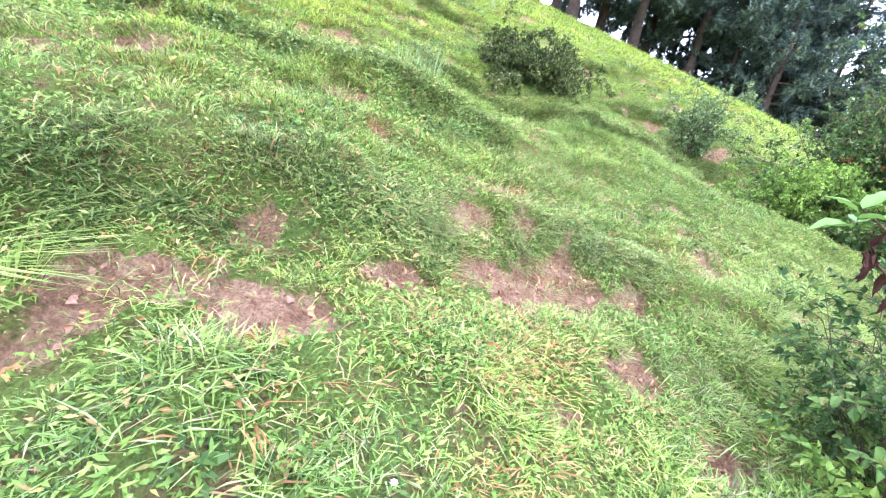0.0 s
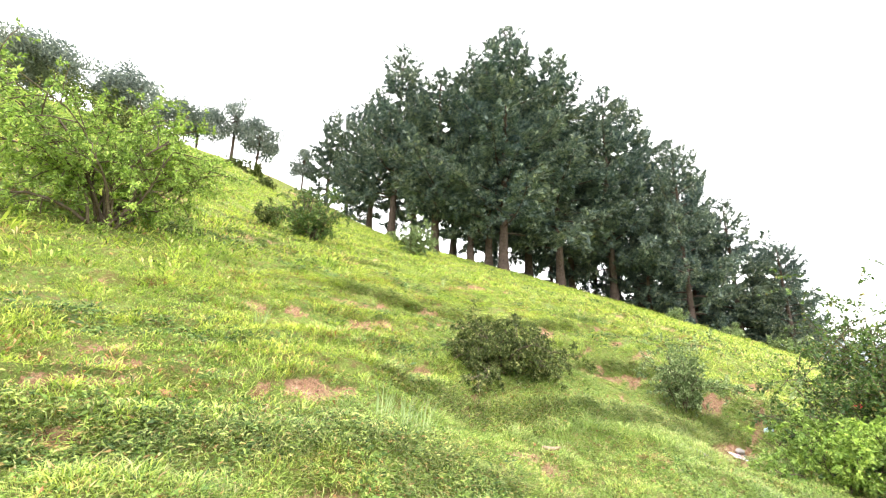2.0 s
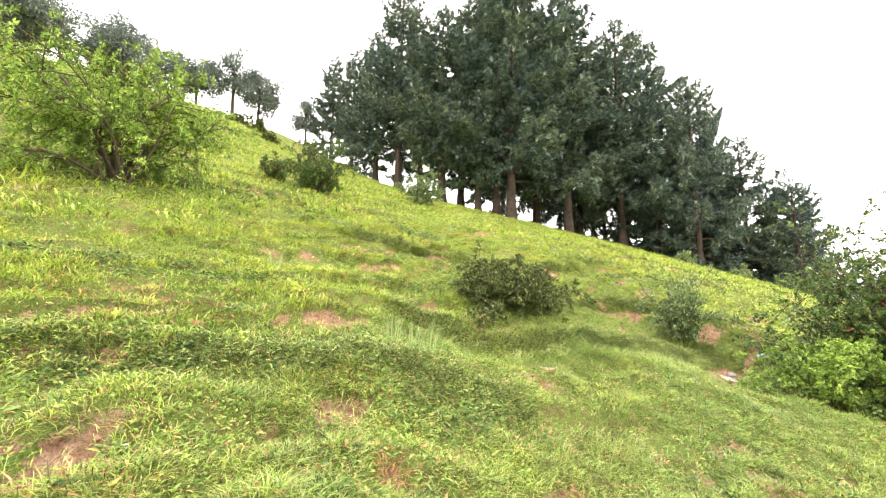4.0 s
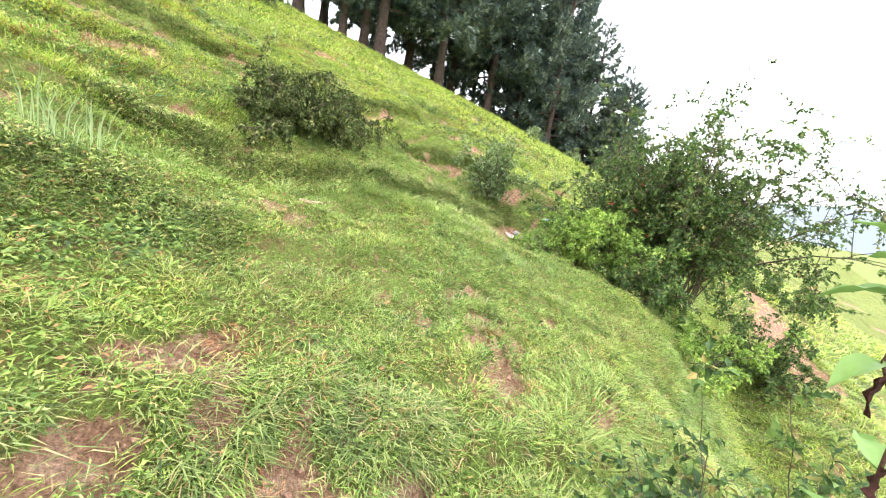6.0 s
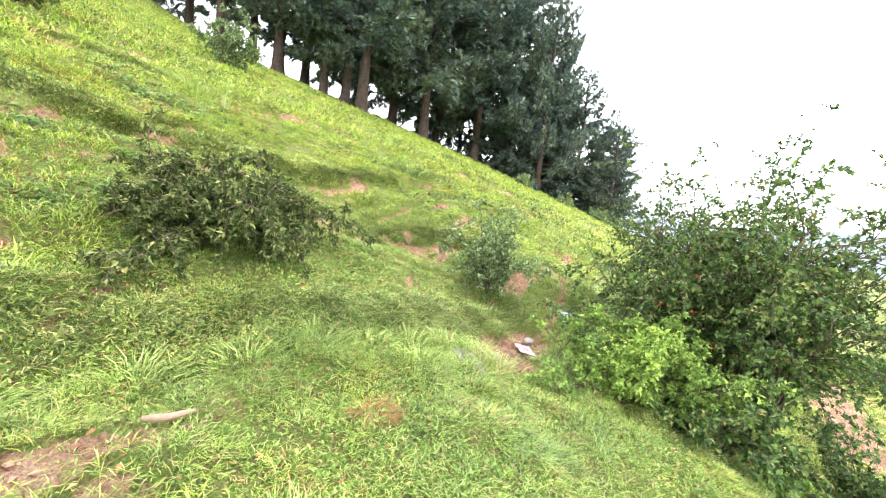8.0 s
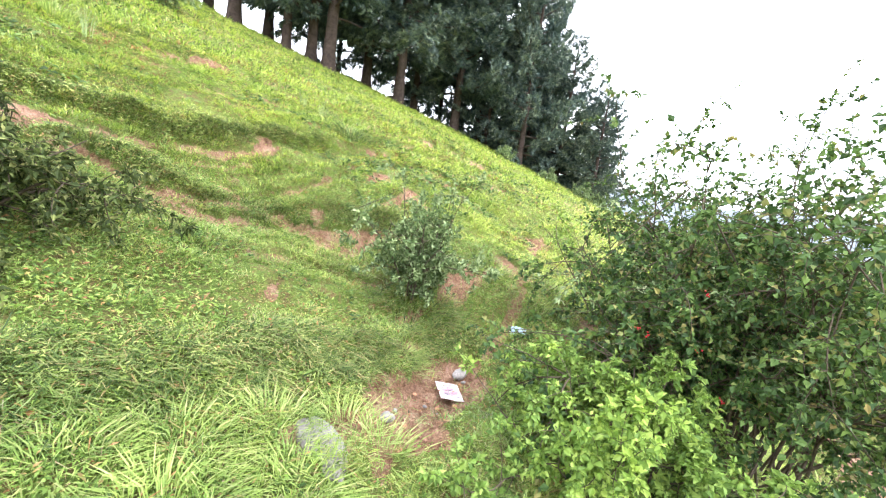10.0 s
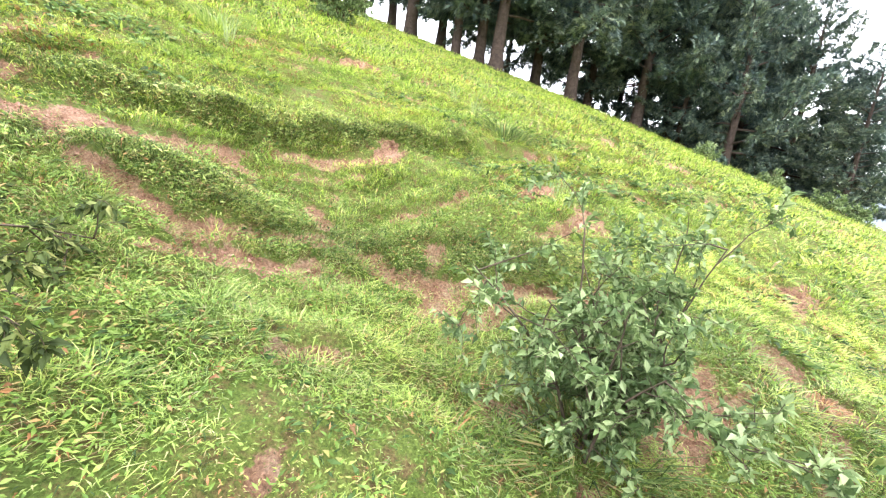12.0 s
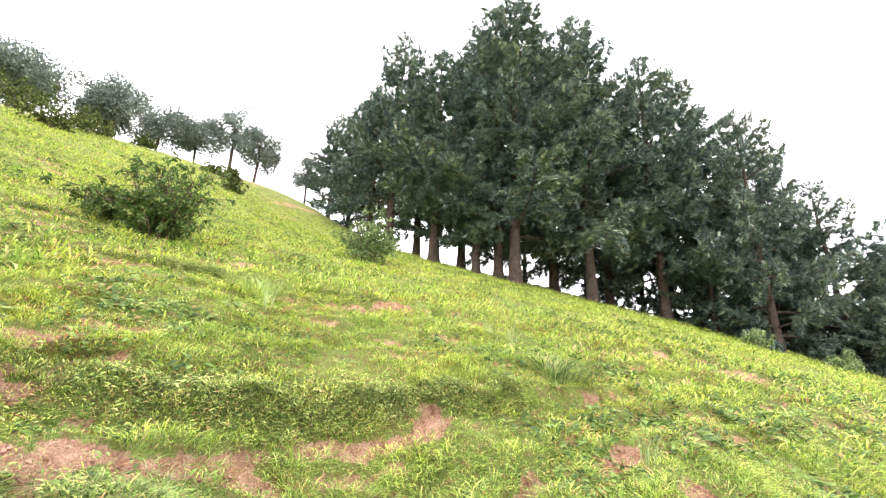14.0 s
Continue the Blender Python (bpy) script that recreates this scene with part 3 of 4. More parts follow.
def bench_herbs():
    """Leafy growth hanging over the steps of the benches."""
    xs, ys = [], []
    for line, h in BENCHES:
        for (ax, ay), (bx, by) in zip(line, line[1:]):
            m = int(3200 * np.hypot(bx - ax, by - ay))
            t, o = rng.random(m), rng.normal(0.1, 0.13, m)
            k = np.hypot(bx - ax, by - ay)
            xs.append(ax + (bx - ax) * t - (by - ay) / k * o)
            ys.append(ay + (by - ay) * t + (bx - ax) / k * o)
    x, y = np.concatenate(xs), np.concatenate(ys)
    k = rng.random(len(x)) < (0.3 + 0.6 * step(0.4, 0.65, vnoise(x * 1.3, y * 1.3, 44))) * (1 - step(0.2, 0.6, bare(x, y)))
    x, y = x[k], y[k]
    m = len(x)
    z, up = slope(x, y)
    p = np.stack((x, y, z), 1) + unit(up) * rng.uniform(0, 0.07, m)[:, None]
    d = np.stack((rng.normal(0.4, 0.7, m), rng.normal(-0.6, 0.7, m), rng.uniform(-0.4, 0.6, m)), 1)
    n = np.stack((rng.normal(0.3, 0.4, m), rng.normal(-0.5, 0.4, m), np.ones(m)), 1)
    s = rng.uniform(0.025, 0.06, m) * (0.6 + 0.4 * step(1.5, 3.5, to_line(x, y, WALK)))
    tagged(put("bench_herb", leaf_mesh("bench_herb", p, d, n, s, s * rng.uniform(0.14, 0.3, m), simple=True), MAT_BENCHHERB), "dark leafy weeds hanging over the turf steps", "ground cover", kind="stuff")


bench_herbs()


def weed_mounds(name, label, count, box, keep, reach, leaf, material, each=34):
    """Low leafy mounds on the small steps, each a rosette of arching leaves."""
    cx, cy = scatter(count, box, keep)
    k = rng.random(len(cx)) < 1 - step(0.3, 0.7, bare(cx, cy))
    cx, cy = cx[k], cy[k]
    r = np.repeat(reach * rng.uniform(0.45, 1.3, len(cx)), each)
    x0, y0 = np.repeat(cx, each), np.repeat(cy, each)
    m = len(x0)
    a, f = rng.uniform(0, 2 * np.pi, m), rng.random(m) ** 0.6
    ox, oy = np.cos(a) * f * r * 0.8 * ALONG[0] * 1.5, np.sin(a) * f * r * 0.8
    z, n = slope(x0 + ox, y0 + oy)
    p = np.stack((x0 + ox, y0 + oy, z), 1) + unit(n) * (r * 0.45 * (1 - f * f) * rng.uniform(0.2, 1.0, m))[:, None]
    d = np.stack((np.cos(a), np.sin(a), rng.uniform(-0.3, 0.7, m)), 1) + np.stack((rng.normal(0.15, 0.3, m), rng.normal(-0.2, 0.3, m), 0 * a), 1)
    s = leaf * rng.uniform(0.6, 1.5, m)
    me = leaf_mesh(name, p, d, unit(n) + rng.normal(0, 0.35, (m, 3)), s, s * rng.uniform(0.22, 0.4, m), simple=True)
    tagged(put(name, me, material), label, "ground cover", kind="stuff")


def on_steps(x, y):
    u, q = tread(x, y)
    return (0.25 + 0.75 * step(0.55, 0.72, u)) * (0.25 + 0.75 * q)


WEED_ROWS = (((-4.2, 4.0), (-3.1, 4.5), (-2.6, 4.7), (-1.9, 4.9)), ((-2.4, 3.0), (-1.6, 3.45), (-0.5, 3.3), (0.1, 3.6)), ((-1.8, 6.6), (-1.05, 7.7), (-0.3, 7.9)), ((-1.2, 5.8), (-0.3, 6.4)))


def by_row(x, y):
    return step(0.42, 0.12, np.min([to_line(x, y, row) for row in WEED_ROWS], axis=0))


weed_mounds("row_weed", "dark green leafy weeds in rows on the turf steps", 4200, (-4.6, 1, 2.6, 8.4), lambda x, y: by_row(x, y) * (0.3 + 0.7 * vnoise(x * 3, y * 3, 83)), 0.11, 0.045, MAT_MOUND)
weed_mounds("weed_mound", "low mounds of broad-leaved weeds in the turf", 5200, (-4, 7, 0.2, 12), lambda x, y: on_steps(x, y) * step(7, 4, to_line(x, y, WALK)) * step(0.35, 0.6, vnoise(x * 0.9, y * 0.9, 81)), 0.10, 0.042, MAT_MOUND)
weed_mounds("slope_weed", "dark weeds in rows along the upper slope", 40000, (-16, 16, 4, 30), lambda x, y: on_steps(x, y) * step(3, 6, to_line(x, y, WALK)) * step(26, 12, to_line(x, y, WALK)) * step(0.4, 0.6, vnoise(x * 0.5, y * 0.5, 82)), 0.15, 0.085, MAT_MOUND, 20)


def coarse_tufts():
    """Coarse tufts hanging over the terrace lips and the benches."""
    cx, cy = scatter(7000, (-6, 9, 0.3, 15), lambda x, y: step(0.6, 0.7, terrace(x, y)[0]) * step(0.3, 0.6, terrace(x, y)[1]) * 0.5 + 0.03 * (to_line(x, y, WALK) < 3))
    cx, cy = list(cx), list(cy)
    for line, h in BENCHES:
        for (ax, ay), (bx, by) in zip(line, line[1:]):
            k = np.hypot(bx - ax, by - ay)
            m = int(150 * k)
            t, o = rng.random(m), rng.normal(0.12, 0.1, m)
            cx += list(ax + (bx - ax) * t - (by - ay) / k * o)
            cy += list(ay + (by - ay) * t + (bx - ax) / k * o)
    cx, cy = np.array(cx), np.array(cy)
    keep = rng.random(len(cx)) < 1 - 0.9 * step(0.3, 0.7, bare(cx, cy))
    cx, cy = cx[keep], cy[keep]
    z, n = slope(cx, cy)
    k = 14
    z, n = np.repeat(z, k), np.repeat(n, k, 0)
    m = len(cx) * k
    ox, oy = rng.normal(0, 0.03, m), rng.normal(0, 0.03, m)
    p = np.stack((np.repeat(cx, k) + ox, np.repeat(cy, k) + oy, z - n[:, 0] * ox - n[:, 1] * oy - 0.01), 1)
    ang, t = rng.uniform(0, 2 * np.pi, m), rng.uniform(0.2, 1.0, m)
    ln = np.stack((np.cos(ang) * t + 0.22, np.sin(ang) * t - 0.3, np.zeros(m)), 1)
    me = blade_mesh("coarse_tufts", p, ln, rng.uniform(0.05, 0.15, m), rng.uniform(0.004, 0.007, m), 0.5, unit(n))
    tagged(put("coarse_tufts", me, MAT_TUFT), "coarse drooping grass tufts on terrace lips", "grass", kind="stuff")


coarse_tufts()


def tuft(name, x, y, count, size, spread, width, material, label, lean=0.7, droop=0.4):
    t = thing(name, x, y, hz(x, y) - 0.02, label, "grass tuft", "grass tufts")
    a, r = rng.uniform(0, 2 * np.pi, count), spread * rng.random(count) ** 0.5
    p = np.stack((np.cos(a) * r, np.sin(a) * r, 0 * a), 1)
    p[:, 2] = height(p[:, 0] + x, p[:, 1] + y) - hz(x, y)
    tl = lean * rng.uniform(0.2, 1, count)
    ln = np.stack((np.cos(a) * tl + 0.1, np.sin(a) * tl - 0.1, 0 * a), 1)
    put("foliage", blade_mesh(name, p, ln, size * rng.uniform(0.5, 1.15, count), width * rng.uniform(0.7, 1.2, count), droop), material, t)
    return t


def soil_crumbs():
    """Loose crumbs of red soil in the scars and on the trail."""
    x, y = scatter(60000, (-3, 8, 0.3, 11), lambda x, y: step(0.55, 0.9, bare(x, y)) * 0.8)
    m = len(x)
    s = 0.004 + 0.016 * rng.random(m) ** 3
    o = np.array(((1, 0, 0), (-1, 0, 0), (0, 1, 0), (0, -1, 0), (0, 0, 1), (0, 0, -1)), float)
    c = np.stack((x, y, height(x, y) - 0.062 + s * 0.5), 1)
    v = c[:, None] + s[:, None, None] * (o[None] + rng.normal(0, 0.25, (m, 6, 3)))
    f = np.array(((0, 2, 4), (2, 1, 4), (1, 3, 4), (3, 0, 4), (2, 0, 5), (1, 2, 5), (3, 1, 5), (0, 3, 5)))
    me = mesh_from("soil_crumbs", v.reshape(-1, 3), (np.arange(m)[:, None, None] * 6 + f).reshape(-1, 3))
    tagged(put("soil_crumbs", me, MAT_SOIL), "loose crumbs of red-brown soil", "soil", kind="stuff")


soil_crumbs()

def leaf_litter():
    """Dead brown leaves lying in the grass, thickest where the walk begins."""
    x, y = scatter(14000, (-3, 6, 0.0, 10), lambda x, y: (0.16 + 0.6 * step(2.2, 0.8, np.hypot(x + 0.2, y - 1.0))) * step(0.5, 0.65, vnoise(x * 2.3, y * 2.3, 70) * 0.6 + vnoise(x * 7, y * 7, 71) * 0.4))
    m = len(x)
    z, n = slope(x, y)
    p = np.stack((x, y, z), 1) + unit(n) * rng.uniform(0.02, 0.05, m)[:, None]
    a = rng.uniform(0, 2 * np.pi, m)
    d = np.stack((np.cos(a), np.sin(a), rng.uniform(-0.2, 0.3, m)), 1)
    s = rng.uniform(0.012, 0.04, m)
    tagged(put("leaf_litter", leaf_mesh("leaf_litter", p, d, unit(n) + rng.normal(0, 0.4, (m, 3)), s, s * 0.55, 0.3, 0.3), MAT_STRAW), "scattered dead brown leaves in the grass", "leaf litter", kind="stuff")


leaf_litter()

# ---- shrubs and trees ----


def grow(seed, stems, tall, spread, subs, twigs, leaves, leaf, width, droop=0.15, base=0.08, thick=0.012, lift=0.2, shell=0.25, lean=(0, 0), roof=99.0):
    """Stems that fork twice and bear leaves: returns the stem mesh and the leaf mesh."""
    g = np.random.default_rng(seed)
    made, P, D = [], [], []

    def arc(p, d, length, n, sag):
        pts = [p]
        for _ in range(n):
            d = unit(d + g.normal(0, 0.16, 3) + np.array((0, 0, -sag)))
            pts.append(pts[-1] + d * length / n)
        return np.array(pts)

    for i in range(stems):
        tubes = Tubes(4)
        made.append(tubes)
        a = 2 * np.pi * (i + g.uniform(-0.4, 0.4)) / stems
        out = spread * g.uniform(0.02, 1.0)
        p = np.array((np.cos(a) * base * g.random(), np.sin(a) * base * g.random(), -0.03))
        goal = np.array((np.cos(a) * out + lean[0], np.sin(a) * out + lean[1], tall * g.uniform(0.6, 1.05) * (1 - 0.35 * (out / spread) ** 2)))
        L = np.linalg.norm(goal)
        main = arc(p, unit(goal + np.array((0, 0, lift * L))), L * 1.05, 7, droop * 0.6)
        tubes.add(main, np.linspace(thick, thick * 0.3, len(main)))
        for _ in range(subs):
            k = g.uniform(shell, 1.0) * (len(main) - 1)
            j = min(int(k), len(main) - 2)
            q = main[j] + (main[j + 1] - main[j]) * (k - j)
            d = unit(main[j + 1] - main[j]) * 0.6 + g.normal(0, 0.7, 3) + np.array((0, 0, 0.15))
            sub = arc(q, unit(d), L * g.uniform(0.2, 0.42), 4, droop)
            tubes.add(sub, np.linspace(thick * 0.4, thick * 0.15, len(sub)))
            for _ in range(twigs):
                j = g.integers(1, len(sub))
                d = unit(unit(sub[j] - sub[j - 1]) * 0.7 + g.normal(0, 0.6, 3))
                tw = arc(sub[j], d, L * g.uniform(0.06, 0.16), 3, droop)
                tubes.add(tw, np.linspace(thick * 0.16, thick * 0.07, len(tw)))
                t = g.random(leaves) * (len(tw) - 1)
                jj = np.minimum(t.astype(int), len(tw) - 2)
                seg = tw[jj + 1] - tw[jj]
                P.append(tw[jj] + seg * (t - jj)[:, None])
                D.append(unit(seg) * 0.5 + g.normal(0, 0.6, (leaves, 3)))
    P, D = np.concatenate(P), np.concatenate(D)
    N = np.stack((g.normal(0, 0.6, len(P)), g.normal(0, 0.6, len(P)), np.ones(len(P))), 1)
    s = g.uniform(0.6, 1.3, len(P))
    return [s.mesh("stem") for s in made], leaf_mesh("leaves", P, D, N, leaf * s, width * s)


def shrub(name, x, y, label, leaf_mat, stem_mat=None, sink=0.0, group="", **k):
    t = thing(name, x, y, hz(x, y) - sink, label, "shrub", group)
    stems, leaves = grow(**k)
    for me in stems:
        put("stem", me, stem_mat or MAT_TWIG, t)
    put("foliage", leaves, leaf_mat, t)
    return t


SPRAY = np.array(((0, 0, 0), (0.12, -0.03, 0), (0.12, 0.03, 0), (1.0, 0, -0.12), (0.45, -0.30, -0.02), (0.50, 0.30, -0.02), (0.78, -0.24, -0.06), (0.82, 0.22, -0.06), (0.30, 0.0, 0.03), (0.6, 0.0, 0.02)))
SPRAY_F = np.array(((1, 3, 2), (0, 4, 8), (0, 8, 5), (8, 6, 9), (8, 9, 7)))


def sprays(name, p, d, size, g):
    d = unit(d)
    side = unit(np.cross(d, np.stack((g.normal(0, 0.5, len(p)), g.normal(0, 0.5, len(p)), np.ones(len(p))), 1)))
    up = np.cross(side, d)
    v = p[:, None] + size[:, None, None] * (SPRAY[None, :, 0:1] * d[:, None] + SPRAY[None, :, 1:2] * side[:, None] + SPRAY[None, :, 2:3] * up[:, None])
    return mesh_from(name, v.reshape(-1, 3), (np.arange(len(p))[:, None, None] * len(SPRAY) + SPRAY_F).reshape(-1, 3))


def cypress(seed, tall, wide, clear, name="cypress"):
    """A cypress with a fluted flared trunk, rising limbs and a ragged crown of flat sprays."""
    g = np.random.default_rng(seed)
    t = thing(name, 0, 0, 0, "tall dark green cypress with bare reddish trunk", "tree", "cypress grove")
    n, k = 16, 14
    hs = np.linspace(0, 1, n) ** 1.5
    bend = np.cumsum(g.normal(0, 0.05, (n, 2)), axis=0) * hs[:, None]
    r = 0.30 * (1 - hs) ** 0.8 + 0.02 + 0.20 * np.exp(-hs * tall / 0.8)
    ang = np.arange(k) * 2 * np.pi / k
    flute = 1 + 0.11 * np.cos(ang * 5 + g.uniform(0, 6))[None] * np.exp(-hs * 4)[:, None] + g.normal(0, 0.02, (n, k))
    V = np.stack((bend[:, :1] + r[:, None] * flute * np.cos(ang), bend[:, 1:] + r[:, None] * flute * np.sin(ang), np.repeat((hs * tall * 0.98 - 0.35)[:, None], k, 1)), -1).reshape(-1, 3)
    F = [(i * k + j, i * k + (j + 1) % k, (i + 1) * k + (j + 1) % k, (i + 1) * k + j) for i in range(n - 1) for j in range(k)]
    put("trunk", mesh_from("trunk", V, None, True, F), MAT_BARK, t)
    limbs, P, D, S = Tubes(4), [], [], []
    count = int(tall * 4.4)
    for i in range(count):
        f = clear + (1 - clear) * ((i + g.random()) / count) ** 0.92
        prof = min(1.0, (f - clear) * 5 + 0.7) * (1 - f) ** 0.62 * 1.2
        L = wide * max(0.07, prof) * g.uniform(0.62, 1.18)
        a = i * 2.4 + g.uniform(-0.5, 0.5)
        j = min(int(np.searchsorted(hs, f)), n - 1)
        z0 = f * tall * 0.98 - 0.35
        d = np.array((np.cos(a), np.sin(a), 0.05 + 0.85 * f))
        pts = [np.array((bend[j, 0], bend[j, 1], z0))]
        for s in range(6):
            d = unit(d + np.array((0, 0, -0.14 + 0.075 * s)) + g.normal(0, 0.08, 3))
            pts.append(pts[-1] + d * L / 6)
        pts = np.array(pts)
        limbs.add(pts, np.linspace(0.03 + 0.02 * L / 4, 0.008, 7))
        fine = 0.5 + 0.5 * min(1.0, (1 - f) * 3)
        flat = unit(np.cross(d, (0, 0, 1.0)))
        # side twigs left and right of the limb, in one drooping layer
        twigs = int(4 + L / 0.2)
        for s in range(twigs):
            tt = (0.22 + 0.78 * (s + g.random()) / twigs) * 6
            jj = min(int(tt), 5)
            seg = unit(pts[jj + 1] - pts[jj])
            base = pts[jj] + (pts[jj + 1] - pts[jj]) * (tt - jj)
            way = unit(seg * g.uniform(0.5, 1.1) + flat * (1 if s % 2 else -1) + np.array((0, 0, g.normal(0.05, 0.22))))
            reach = (0.25 + 0.34 * L * (1.12 - tt / 6)) * g.uniform(0.5, 1.15)
            m = int(4 + reach * 19)
            q = np.sqrt(g.random(m))
            P.append(base + way * (q * reach)[:, None] + g.normal(0, 1, (m, 3)) * np.array((0.07, 0.07, 0.05)) - np.array((0, 0, 1.0)) * (0.16 * reach * q * q)[:, None])
            D.append(way * 0.8 + g.normal(0, 0.38, (m, 3)) + np.array((0, 0, -0.05)))
            S.append(g.uniform(0.26, 0.54, m) * fine)
    tagged(put("branchwork", limbs.mesh("branchwork"), MAT_BARK, t), kind="stuff")
    put("crown", sprays("crown", np.concatenate(P), np.concatenate(D), np.concatenate(S), g), MAT_CYPRESS, t)
    return t


def at_place(x, y, turn, sx, sz, sink=0.0):
    return Matrix.Translation((x, y, hz(x, y) - sink)) @ Matrix.Rotation(turn, 4, "Z") @ Matrix.Diagonal((sx, sx, sz, 1))


KINDS = [cypress(31, 20, 6.0, 0.14), cypress(32, 18, 5.4, 0.13), cypress(33, 16, 4.8, 0.17), cypress(34, 14, 5.8, 0.03)]
TALL = (20, 18, 16, 14)
# kind, place, height, width
GROVE = ((0, 4.1, 28.9, 21.6, 1.0), (1, 3.2, 30.3, 19.0, 0.85), (1, 1.8, 30.4, 19.0, 0.9), (2, -1.0, 31.1, 17.2, 1.0), (2, -4.9, 34.2, 19.2, 0.95),
         (1, -7.4, 37.0, 15.2, 0.9), (3, -10.5, 40.0, 13.8, 0.62), (2, -13.2, 41.5, 11.8, 0.6), (0, 8.8, 30.9, 20.6, 0.95), (0, 7.2, 34.6, 21.5, 1.0), (1, 13.6, 32.5, 19.4, 1.1),
         (2, 16.8, 35.1, 20.5, 1.15), (3, 17.9, 29.7, 15.2, 1.05), (3, 19.6, 33.8, 17.5, 1.1), (3, 22.0, 30.6, 12.0, 1.05), (3, 23.2, 27.6, 8.2, 0.8),
         (1, 11.2, 35.5, 19.0, 1.0), (2, 0.6, 34.5, 18.0, 0.9), (2, -3.2, 36.5, 17.5, 0.9), (3, 25.5, 31.0, 9.5, 0.9),
         (3, 10.5, 39.5, 17.0, 1.0), (3, 14.5, 38.5, 17.0, 1.0), (3, 22.5, 35.0, 15.0, 1.0), (3, 16.0, 31.8, 9.0, 0.75), (3, 20.0, 32.4, 11.0, 0.9), (3, 5.6, 39.0, 17.0, 0.9),
         (3, 27.5, 35.0, 9.0, 1.0), (3, 21.0, 37.0, 13.0, 1.0), (3, 18.3, 38.5, 14.0, 1.0))
used = set()
for i, (kind, x, y, tall, wide) in enumerate(GROVE):
    m = at_place(x, y, i * 1.9, wide, tall / TALL[kind])
    if kind in used:
        copy_thing(KINDS[kind], m)
    else:
        used.add(kind)
        KINDS[kind].matrix_basis = m


def ridge_tree(seed, x, y, tall, wide, slim=False):
    """A small round-headed tree on the crest."""
    g = np.random.default_rng(seed)
    t = thing("ridge_tree", x, y, hz(x, y) - 0.2, "small tree on the hill crest, tinted grey-green by haze", "tree", "trees on the crest")
    trunk = Tubes(7)
    lean = g.normal(0, 0.05, 2)
    zs = np.linspace(0, tall * 0.6, 6)
    stem = np.stack((lean[0] * zs, lean[1] * zs, zs), 1)
    trunk.add(stem, np.linspace(0.17, 0.08, 6) * tall / 7)
    P, D = [], []
    for i in range(34):
        f = g.uniform(0.35, 1.0)
        q = np.array((lean[0], lean[1], 1)) * tall * (0.3 + 0.35 * f)
        a = g.uniform(0, 2 * np.pi)
        r = wide * g.uniform(0.3, 1.0) * np.sin(np.pi * min(0.95, 0.25 + 0.6 * g.random()))
        e = np.array((np.cos(a) * r, np.sin(a) * r, tall * (0.38 + 0.6 * g.random() * (1 - 0.5 * r / wide)))) + np.array((*lean, 0)) * tall * 0.5
        mid = (q + e) / 2 + g.normal(0, 0.12, 3)
        trunk.add(np.array((q, mid, e)), (0.05, 0.03, 0.012))
        m = 210 if not slim else 100
        P.append(e + unit(g.normal(0, 1, (m, 3))) * (g.random((m, 1)) ** 0.4) * np.array((0.42, 0.42, 0.3)) * wide)
        D.append(g.normal(0, 1, (m, 3)))
    put("trunk", trunk.mesh("trunk"), MAT_BARK, t)
    P, D = np.concatenate(P), np.concatenate(D)
    N = g.normal(0, 1, P.shape)
    put("crown", leaf_mesh("crown", P, D, N, g.uniform(0.14, 0.30, len(P)), 0.12), MAT_HAZED_RIDGE, t)
    return t


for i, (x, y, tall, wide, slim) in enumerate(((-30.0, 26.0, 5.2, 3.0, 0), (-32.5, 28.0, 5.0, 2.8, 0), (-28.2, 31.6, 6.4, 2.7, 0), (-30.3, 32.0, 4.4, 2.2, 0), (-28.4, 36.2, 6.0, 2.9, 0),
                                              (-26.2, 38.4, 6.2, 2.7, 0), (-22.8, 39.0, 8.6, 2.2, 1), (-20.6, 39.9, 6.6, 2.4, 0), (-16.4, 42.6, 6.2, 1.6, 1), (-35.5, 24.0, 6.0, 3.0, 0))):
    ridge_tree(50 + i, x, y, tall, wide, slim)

shrub("bright_shrub", -6.4, 7.5, "large bright green many-stemmed shrub on the slope", MAT_BRIGHTLEAF, seed=71, stems=19, tall=2.9, spread=1.45, subs=14, twigs=7, leaves=18, leaf=0.075, width=0.032, thick=0.032, base=0.3, shell=0.2)
shrub("slope_shrub", -5.0, 14.15, "grey-green rounded shrub on the slope", MAT_HEDGELEAF, seed=72, stems=20, tall=2.0, spread=0.5, subs=9, twigs=5, leaves=12, leaf=0.09, width=0.045, thick=0.025, base=0.35, shell=0.1)
shrub("slope_shrub", -6.5, 14.2, "low dark shrub beside a rounded one", MAT_DARKLEAF, seed=73, stems=10, tall=0.9, spread=0.6, subs=7, twigs=5, leaves=12, leaf=0.08, width=0.04, base=0.2, shell=0.1)
shrub("low_dark_shrub", 0.55, 6.65, "low spreading dark green shrub with dry stalks", MAT_DARKLEAF, seed=74, stems=54, tall=0.70, spread=0.8, subs=10, twigs=6, leaves=17, leaf=0.05, width=0.02, droop=0.25, base=0.4, thick=0.010, shell=0.04)
shrub("grey_sapling", 3.62, 7.45, "upright grey-green sapling in long grass", MAT_GREYLEAF, seed=75, stems=13, tall=1.05, spread=0.30, subs=10, twigs=6, leaves=14, leaf=0.045, width=0.022, droop=0.05, base=0.14, thick=0.010, shell=0.12)
